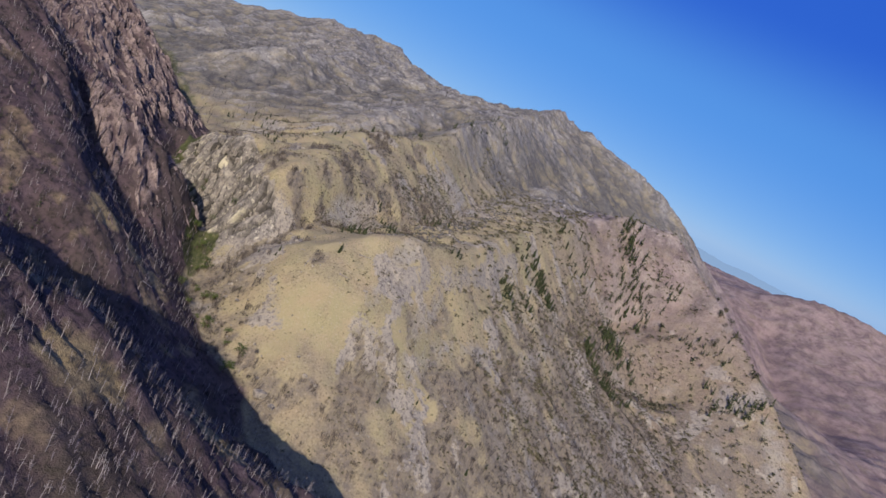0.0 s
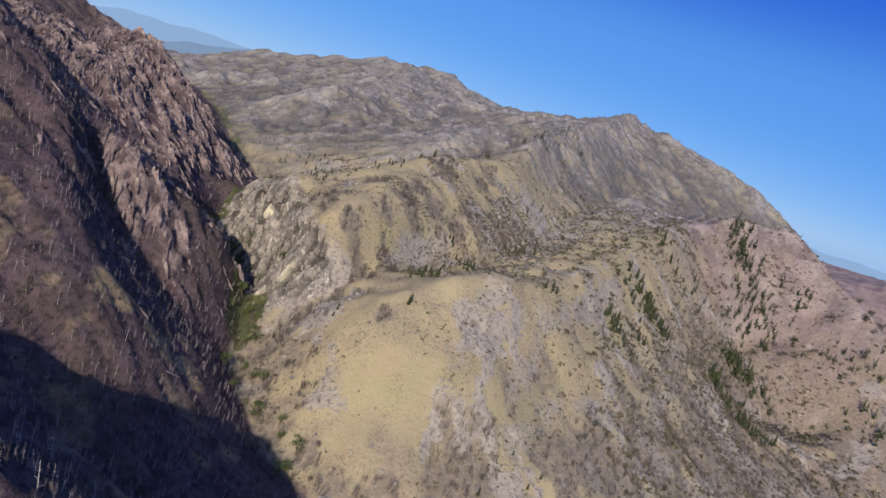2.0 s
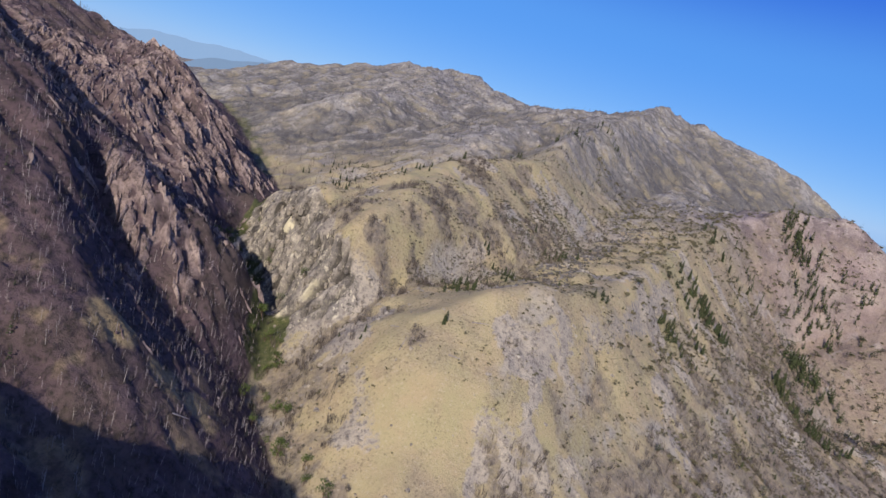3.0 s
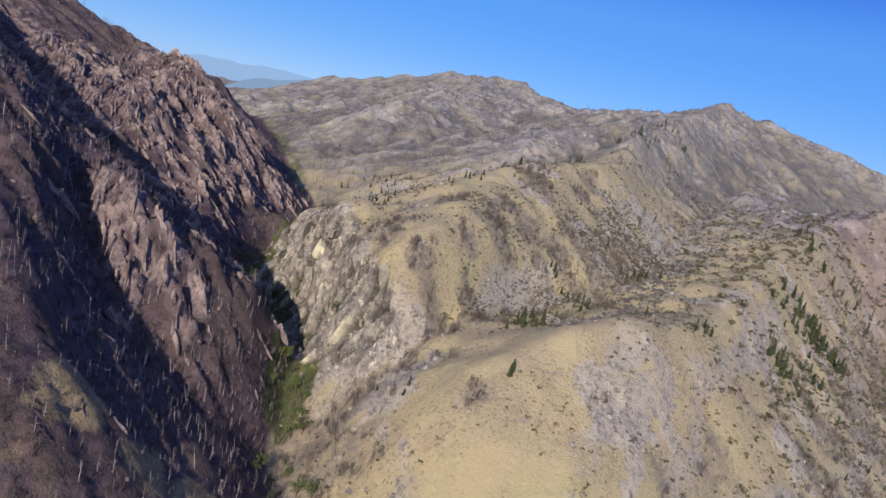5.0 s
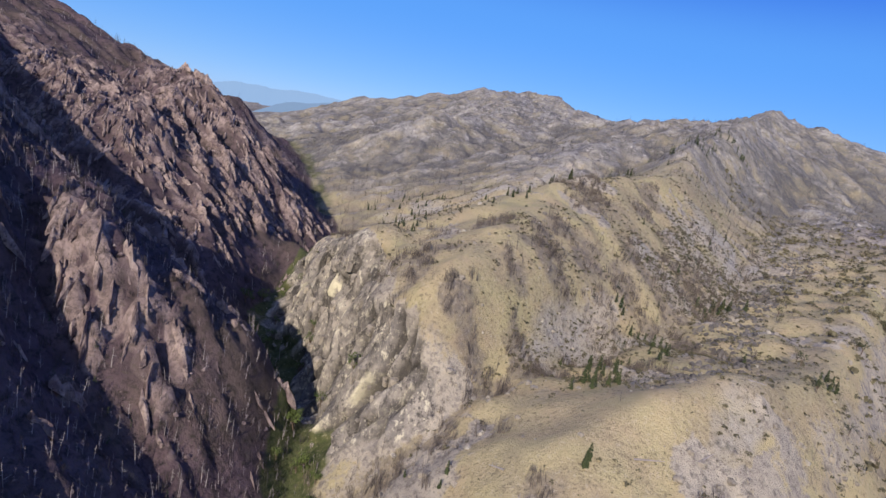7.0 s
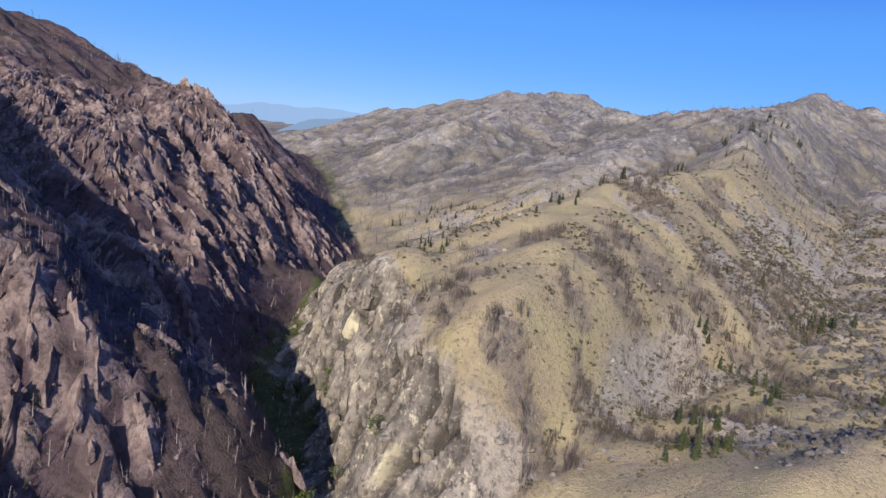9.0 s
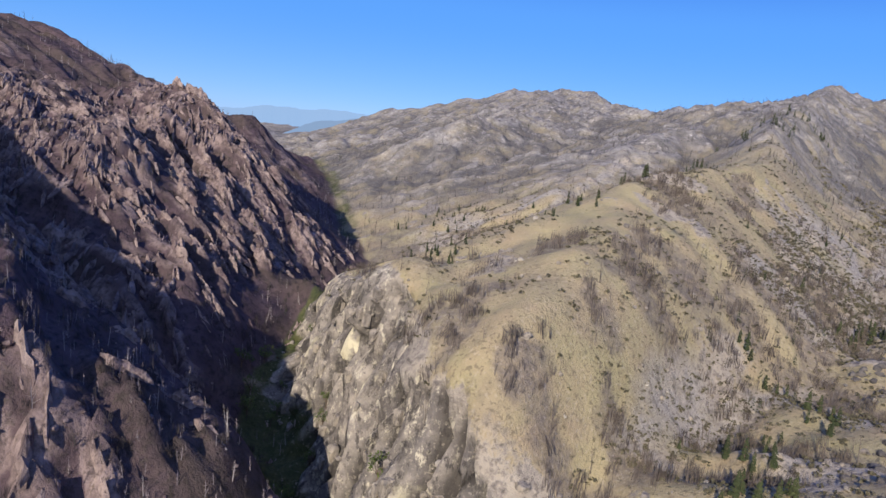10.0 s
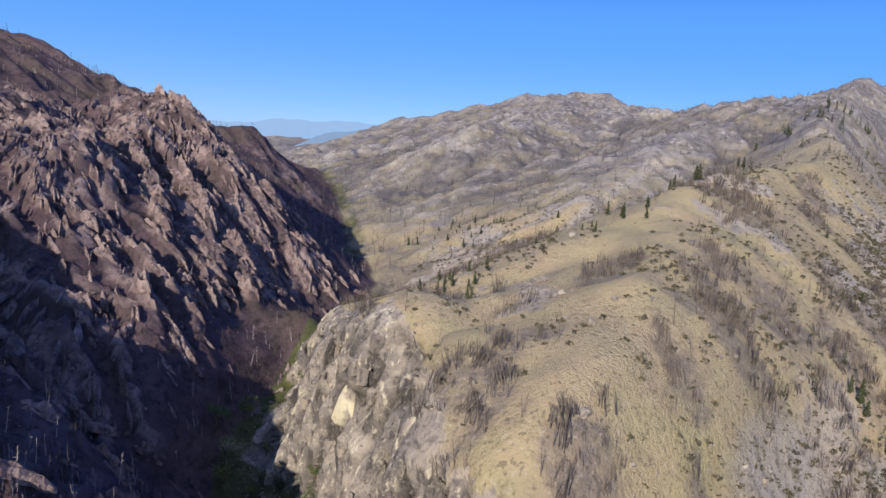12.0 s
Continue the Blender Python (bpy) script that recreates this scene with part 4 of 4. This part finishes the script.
DRAW_GROVES = [(-25, 371, 5, 4, 4.5), (-17, 374, 4, 4, 4.5), (-27, 350, 4, 4, 4.5), (-19, 353, 3, 3, 4), (-10, 410, 4, 3, 4), (-19, 414, 3, 3, 4.5), (-5, 393, 7, 6, 4), (21, 459, 12, 12, 4.5),
               (-23, 311, 2, 3, 4.2), (40, 374, 7, 4, 4), (-60, 318, 1, 1, 3), (-51, 312, 3, 2, 3.5)]
CREST_GROVES = [(-58, 477, 2, 2, 4), (-64, 449, 3, 2, 4), (-73, 460, 3, 2, 4), (-52, 488, 3, 2, 4.5), (-25, 665, 10, 6, 5), (11, 735, 20, 12, 6), (22, 720, 14, 9, 6), (57, 851, 30, 18, 7),
                (-97, 410, 9, 8, 3), (-104, 412, 6, 5, 2.6), (-80, 440, 12, 7, 3), (-166, 623, 22, 12, 4), (-152, 599, 16, 9, 4), (-120, 580, 18, 10, 4)]
rows = []
for x, y, reach, count, tall in FACE_GROVES + DRAW_GROVES + CREST_GROVES:
    for _ in range(count):
        u, v = x + reach * RNG.randn() * 0.6, y + reach * RNG.randn() * 0.6
        rows.append((u, v, 0.0, tall * RNG.uniform(0.6, 1.25), RNG.rand() * 6.283))
loose = scatter(50, -70, 200, 270, 560, lambda c, x, y: 0.35 * (c.side > 12) * (c.wet > 0.3) * (1 - c.cliff), (2.2, 4.6), 24)
rows = np.array(rows)
rows[:, 2] = relief(rows[:, 0], rows[:, 1])[2]
rows = np.concatenate([rows, loose])
rows = rows[np.argsort(np.hypot(rows[:, 0] + 20, rows[:, 1] - 250))]
far_conifers = rows[300:]
plant("conifer", CONIFERS, rows[:300], ["dark green conifer on a dry slope"], "tree", "conifers on the slopes", ("trunk", "crown"), 0.04)
willows = scatter(46, -170, -40, 255, 420, lambda c, x, y: step(11, 3, np.abs(c.side - 2)) * 0.9, (3.5, 7.0), 25)
plant("creek_tree", WILLOWS, willows, ["fresh green broad-leaved tree beside the creek"], "tree", "trees along the creek", ("trunk", "crown"), 0.08)
JUNIPERS = [tuple(s.mesh(n, mat) for s, n, mat in zip(willow_shapes(140 + k, 110), ("trunk", "crown"), (BARK, NEEDLES))) for k in range(4)]
junipers = scatter(110, 210, 410, 505, 705, lambda c, x, y: 0.15 + 0.85 * step(-0.1, 0.3, fbm(x / 30, y / 30, 3)), (5.0, 9.5), 71)
junipers = np.concatenate([junipers, scatter(70, 20, 190, 330, 600, lambda c, x, y: (1 - c.plain) * step(0.0, 0.35, fbm(x / 25 + 8, y / 25, 3)), (2.6, 5.0), 72)])
plant("juniper", JUNIPERS, junipers, ["dark round juniper on a dry steep slope"], "tree", "junipers on the steep slope", ("trunk", "crown"), 0.06)
near_snags = scatter(280, -165, 0, 120, 350, lambda c, x, y: 0.5 * c.burnt * (1 - c.rib * step(335, 372, y)), (2.2, 4.8), 26)
plant("burnt_tree", SNAGS, near_snags, ["silvery dead tree without bark", "charred black dead tree with bare branches"], "tree", "burnt trees on the canyon wall", ("trunk", *["branch"] * 9), 0.08)

# ---- what nobody could count ----
SIMPLE = []
for k in range(6):
    a, limbs = snag_shapes(60 + k, 9, 3)
    both = Shape()
    for s in (a, *limbs):
        o = len(both.points)
        both.points += s.points
        both.faces += [tuple(v + o for v in f) for f in s.faces]
    SIMPLE.append(both)
FEATHERED = []
for k in range(5):
    s, r = Shape(), random.Random(300 + k)
    s.stick((0, 0, -0.05), (r.uniform(-0.05, 0.05), r.uniform(-0.05, 0.05), 1.0), 0.016, 0.004)
    for n in range(15):
        z, a = r.uniform(0.12, 0.85), r.uniform(0, 6.3)
        d = (1.05 - z) * r.uniform(0.12, 0.24)
        s.stick((0, 0, z), (d * math.cos(a), d * math.sin(a), z + d * r.uniform(0.6, 1.6)), 0.010, 0.003)
    FEATHERED.append(s)
young = np.concatenate([scatter(1500, -130, 20, 90, 205, lambda c, x, y: c.burnt * (1 - 0.85 * c.dry), (2.2, 4.6), 81), scatter(1900, -250, -60, 195, 345, lambda c, x, y: c.burnt * (1 - 0.6 * c.dry) * (1 - c.blade), (2.0, 4.2), 82)])
strew("burnt_saplings", FEATHERED, ASHEN, young, "dense stand of leafless ashen young trees", "forest", 0.07)
forest = scatter(4600, -420, 20, 110, 720, lambda c, x, y: 0.7 * c.burnt * (0.25 + 0.75 * step(0.2, 0.5, c.wet)) * (1 - 0.75 * c.rib * step(335, 372, y)) * (1 + 0.5 * (y > 230) * (y < 350) * (x > -240)), (2.4, 5.4), 31)
spur_forest = scatter(700, -150, 20, 90, 215, lambda c, x, y: 0.8 * c.burnt, (2.6, 5.6), 51)
forest = np.concatenate([forest, spur_forest])
strew("burnt_forest", SIMPLE, CHAR, forest[:2000], "thin stand of charred dead trees on a burnt slope", "forest", 0.06)
strew("dead_forest", SIMPLE, SILVER, forest[2000:], "scattered silvery dead trees on a burnt slope", "forest", 0.10)
bare = scatter(2400, -120, 260, 280, 760, lambda c, x, y: 0.5 * (c.side > 8) * (1 - c.burnt) * (1 - c.cliff) * (0.06 + c.brush) * (1 - 0.8 * c.plain) * (1 + (y < 520) * (x < 20)), (2.4, 5.6), 32)
strew("bare_trees", SIMPLE, TWIGS, bare, "bare grey-brown dead trees on a grassy slope", "trees", 0.10)
hills = scatter(8500, -620, 420, 560, 1700, lambda c, x, y: 0.3 + 0.7 * step(0.25, 0.5, c.wet), (3.5, 7.0), 33)
FAR_SNAGS = []
for k in range(4):
    s, r = Shape(), random.Random(k)
    s.stick((0, 0, -0.05), (0.02, 0, 1), 0.03, 0.005)
    for n in range(3):
        a = r.uniform(0, 6.3)
        s.stick((0, 0, 0.3 + 0.2 * n), (0.2 * math.cos(a), 0.2 * math.sin(a), 0.45 + 0.2 * n), 0.02, 0.005)
    FAR_SNAGS.append(s)
strew("hill_trees", FAR_SNAGS, CHAR, hills, "sparse burnt trees on far mountain slopes", "forest", 0.08)
SMALL_FIRS = []
for k in range(4):
    a, b = conifer_shapes(80 + k, 18)
    SMALL_FIRS.append(b)
mid_firs = scatter(260, -60, 120, 400, 720, lambda c, x, y: (1 - c.burnt) * (0.1 + 0.9 * step(0.3, 0.5, c.wet)) * (c.scree + 0.15), (2.0, 4.2), 52)
firs = scatter(1300, -520, 380, 480, 1500, lambda c, x, y: (1 - c.burnt) * (0.12 + step(0.1, 0.4, fbm(x / 80, y / 80 + 7, 3))), (2.5, 5.5), 34)
gully_firs = scatter(260, -330, -60, 150, 480, lambda c, x, y: c.burnt * step(0.42, 0.6, c.wet), (2.6, 5.5), 35)
strew("conifer_grove", [conifer_shapes(70 + k, 40)[1] for k in range(4)], NEEDLES, far_conifers, "groves of dark green conifers on a steep slope", "trees", 0.04)
strew("hill_conifers", SMALL_FIRS, NEEDLES, np.concatenate([firs, mid_firs, gully_firs]), "scattered dark conifers on mountain slopes", "trees", 0.04)
SHRUBS = [shrub_shape(k) for k in range(6)]
sage = scatter(12000, -170, 330, 230, 640, lambda c, x, y: (1 - c.burnt) * (0.05 + 0.5 * c.scree + 0.5 * step(0.05, 0.4, fbm(x / 26, y / 26 + 3, 4))) * (1 - 0.8 * c.cliff) * (1 - 0.85 * c.plain), (0.5, 2.0), 36)
near_sage = scatter(3400, -62, 45, 352, 530, lambda c, x, y: (1 - c.burnt) * (0.12 + 0.8 * c.scree) * (1 - 0.9 * c.plain) * (1 - c.cliff), (0.6, 1.9), 83)
sage = np.concatenate([sage, near_sage])
strew("sagebrush", SHRUBS, SAGE, sage, "low dark sagebrush dotted over dry grass", "shrubs")
THICKETS = [thicket_shape(k) for k in range(5)]
brush = scatter(5600, -150, 300, 240, 640, lambda c, x, y: c.brush * (0.5 + 0.5 * (y < 500) * (x < 20)), (1.8, 4.4), 37)
right_sage = scatter(3600, 50, 430, 340, 780, lambda c, x, y: (1 - c.burnt) * (0.25 + 0.75 * step(0.0, 0.35, fbm(x / 40, y / 40 + 3, 3))), (1.8, 5.0), 43)
strew("hillside_sagebrush", SHRUBS, SAGE, right_sage, "coarse dark sagebrush on a steep slope", "shrubs")
strew("brush", THICKETS, TWIGS, brush, "leafless grey brush in gullies of a grassy slope", "shrubs", 0.15)
wall_brush = scatter(4300, -330, 10, 120, 520, lambda c, x, y: c.burnt * (1 - 0.7 * c.rib * step(335, 372, y)), (1.2, 3.0), 38)
strew("burnt_brush", THICKETS, CHAR, wall_brush, "charred stems of brush on a burnt slope", "shrubs", 0.15)
BLOCKS = [boulder_shape(k) for k in range(6)]
stones = scatter(2400, -160, 300, 250, 640, lambda c, x, y: (1 - c.burnt) * (0.04 + 0.6 * c.rock + 0.35 * c.scree) * (1 - 0.6 * c.cliff), (0.5, 2.6), 39)
strew("loose_rocks", BLOCKS, GREY_ROCK, stones, "weathered grey stones strewn over the slope", "rocks")
red_blocks = scatter(1300, -330, -60, 140, 520, lambda c, x, y: c.burnt * (0.1 + 0.8 * c.rib), (0.4, 1.7), 40)
strew("fallen_rocks", BLOCKS, RED_ROCK, red_blocks, "reddish stones fallen from the crags", "rocks")


talus = scatter(900, -30, 110, 335, 620, lambda c, x, y: step(13, 3, near_line([[(-4, 352), (11, 386), (29, 452), (53, 516), (78, 578)]], x, y) + 9 * fbm(x / 14, y / 14, 3)), (0.8, 2.9), 44)
strew("talus", BLOCKS, DARK_ROCK, talus, "dark angular blocks piled along a gravel draw", "rocks")
STONES = [s.mesh("boulder", m) for s, m in zip(BLOCKS, (GREY_ROCK, PALE_ROCK, GREY_ROCK, GREY_ROCK, PALE_ROCK, GREY_ROCK))]
for k, (x, y, z, size, turn) in enumerate(scatter(120, -110, 60, 280, 440, lambda c, x, y: (c.side > 6) * (0.1 + c.rock) * (1 - c.plain), (0.9, 2.2), 45)):
    kind = k % 6
    ob = tagged(new("boulder", STONES[kind]), "pale weathered boulder on a dry slope" if kind in (1, 4) else "grey weathered boulder on a dry slope", "boulder", "boulders on the slope")
    ob.matrix_world = Matrix.Translation((x, y, z + 0.12 * size)) @ Matrix.Rotation(turn, 4, "Z") @ Matrix.Scale(size, 4)


# ---- fins of bare rock on the burnt wall ----
def fin_points(x, y, r, long, wide, high):
    """An upright jagged slab that runs down the slope: its corners round the place where it stands, and its faces."""
    gx = float(base(np.array([x + 5.0]), np.array([y]))[0] - base(np.array([x - 5.0]), np.array([y]))[0]) / 10
    gy = float(base(np.array([x]), np.array([y + 5.0]))[0] - base(np.array([x]), np.array([y - 5.0]))[0]) / 10
    steep = math.hypot(gx, gy) + 1e-6
    turn = r.gauss(0, 0.34)
    dx, dy = -gx / steep, -gy / steep
    dx, dy = dx * math.cos(turn) - dy * math.sin(turn), dx * math.sin(turn) + dy * math.cos(turn)
    fall = min(steep, 1.0) * math.cos(turn)
    n, points, faces = 7, [], []
    lean = r.uniform(-0.3, 0.3)
    for i in range(n):
        u = (i - (n - 1) / 2) / (n - 1) * long
        top = high * (0.12, 0.75, 0.55, 1.0, 0.7, 0.62, 0.1)[i] * r.uniform(0.65, 1.2)
        w = 0.5 * wide * (0.35, 0.8, 1.0, 1.0, 1.0, 0.8, 0.3)[i] * r.uniform(0.75, 1.2)
        side = r.uniform(-0.25, 0.25) * wide
        for v, z in ((-w, -0.25 * high), (-0.75 * w, 0.5 * top * r.uniform(0.8, 1.2)), (lean * w, top), (0.75 * w, 0.5 * top * r.uniform(0.8, 1.2)), (w, -0.25 * high)):
            points.append((u * dx - (v + side) * dy, u * dy + (v + side) * dx, z - u * fall))
    for i in range(n - 1):
        for k in range(4):
            faces.append((i * 5 + k, i * 5 + k + 1, i * 5 + k + 6, i * 5 + k + 5))
    faces += [(4, 3, 2, 1, 0), tuple(range(n * 5 - 5, n * 5))]
    return points, faces


FIN_RANDOM = random.Random(77)


def pinnacle(x, y, z, points, faces):
    mesh = bpy.data.meshes.new("rock_pinnacle")
    mesh.from_pydata(points, [], faces)
    mesh.materials.append(RED_ROCK)
    tagged(new("rock_pinnacle", mesh), "jagged reddish rock fin on a burnt canyon wall", "rock", "rock fins on the canyon wall").location = (x, y, z - 0.5)


stands = []
for blade in BLADES:
    for p, q in zip(blade, blade[1:]):
        count = max(1, round(math.dist(p, q) / 4))
        stands += [[p[k] + (q[k] - p[k]) * (i + FIN_RANDOM.random()) / count for k in (0, 1)] for i in range(count)]
stands = np.array(stands)
for x, y, z in zip(*stands.T.tolist(), relief(stands[:, 0], stands[:, 1])[2].tolist()):
    points, faces = fin_points(x, y, FIN_RANDOM, FIN_RANDOM.uniform(5, 9), FIN_RANDOM.uniform(1.1, 2.0), FIN_RANDOM.uniform(2.2, 4.8))
    pinnacle(x, y, z, points, faces)
fins = scatter(1500, -310, -95, 225, 530, lambda c, x, y: c.rib * (0.15 + 0.85 * step(0.4, 0.65, c.fins)) * (0.12 + 0.88 * step(335, 372, y)) + 0.03 * c.burnt * (y > 235), (0.9, 1.9), 61)
fins = fins[np.argsort(np.hypot(fins[:, 0] + 130, fins[:, 1] - 330))]
points, faces = [], []
for k, (x, y, z, size, turn) in enumerate(fins):
    p, f = fin_points(x, y, FIN_RANDOM, size * FIN_RANDOM.uniform(2.5, 6.5), size * FIN_RANDOM.uniform(0.6, 1.15), size * FIN_RANDOM.uniform(0.9, 2.1))
    if k < 240:
        pinnacle(x, y, z, p, f)
        continue
    faces += [tuple(v + len(points) for v in face) for face in f]
    points += [(a + x, b + y, c + z - 0.3) for a, b, c in p]
mesh = bpy.data.meshes.new("rock_fins")
mesh.from_pydata(points, [], faces)
mesh.materials.append(RED_ROCK)
tagged(new("rock_fins", mesh), "many thin upright fins of reddish rock", "rocks", kind="stuff")
SQUARE = [boulder_shape(90 + k, True) for k in range(6)]
SQUARE_ROCKS = [shape.mesh("rock", GREY_ROCK) for shape in SQUARE]
for k, (x, y, z, size, turn) in enumerate(scatter(170, -150, -68, 338, 440, lambda c, x, y: step(0.5, 0.9, c.cliff), (1.6, 5.5), 62)):
    ob = part("rock", SQUARE_ROCKS[k % 6], GROUND_SHEET)
    ob.matrix_world = Matrix.Translation((x, y, z - 0.5 * size)) @ Matrix.Rotation(0.76 + 0.3 * math.sin(turn), 4, "Z") @ Matrix.Diagonal((0.9 * size, 0.8 * size, 1.7 * size, 1))


for x, y, size, turn in ((-24, 250, 9, 0.5), (-17, 247, 6, 1.2), (-56, 292, 4, 0.2), (-60, 344, 4, 0.8), (-38, 349, 3.5, 0.3)):
    ob = tagged(new("outcrop", boulder_shape(int(size * 10), True).mesh("outcrop", GREY_ROCK)), "broad grey rock slab bedded in a dry slope", "rock", "bedded rock slabs")
    ob.matrix_world = Matrix.Translation((x, y, height(x, y) + 0.05 * size)) @ Matrix.Rotation(turn, 4, "Z") @ Matrix.Diagonal((size, 0.8 * size, 0.6 * size, 1))


def fallen_log(x, y, length, turn, bark, label):
    """A dead trunk lying on the slope, with a few snapped branches."""
    r = random.Random(int(x * 7 + y))
    ob = tagged(new("fallen_log"), label, "log", "fallen logs")
    z = height(x, y)
    dx, dy = math.cos(turn) * length / 2, math.sin(turn) * length / 2
    a, b = Vector((-dx, -dy, height(x - dx, y - dy) - z + 0.15)), Vector((dx, dy, height(x + dx, y + dy) - z + 0.12))
    s = Shape()
    s.stick(a, (a + b) / 2, 0.24, 0.18, 7)
    s.stick((a + b) / 2, b, 0.18, 0.06, 7)
    part("trunk", s.mesh("trunk", bark), ob)
    for n in range(4):
        p = a + (b - a) * r.uniform(0.4, 0.9)
        s = Shape()
        s.stick(p, p + Vector((r.uniform(-0.8, 0.8), r.uniform(-0.8, 0.8), r.uniform(0.2, 0.9))), 0.05, 0.015)
        part("branch", s.mesh("branch", bark), ob)
    ob.location = (x, y, z)


for x, y, length, turn in ((-10, 318, 7, 0.4), (2, 325, 6, 0.9), (-15, 301, 5, 0.2), (-34, 302, 5, 1.4), (14, 350, 6, 0.6), (-40, 312, 5, 2.4), (-60, 140, 6, 0.3), (-84, 250, 6, 1.1), (-118, 338, 7, 2.7)):
    fallen_log(x, y, length, turn, SILVER, "bleached fallen log lying on the slope")
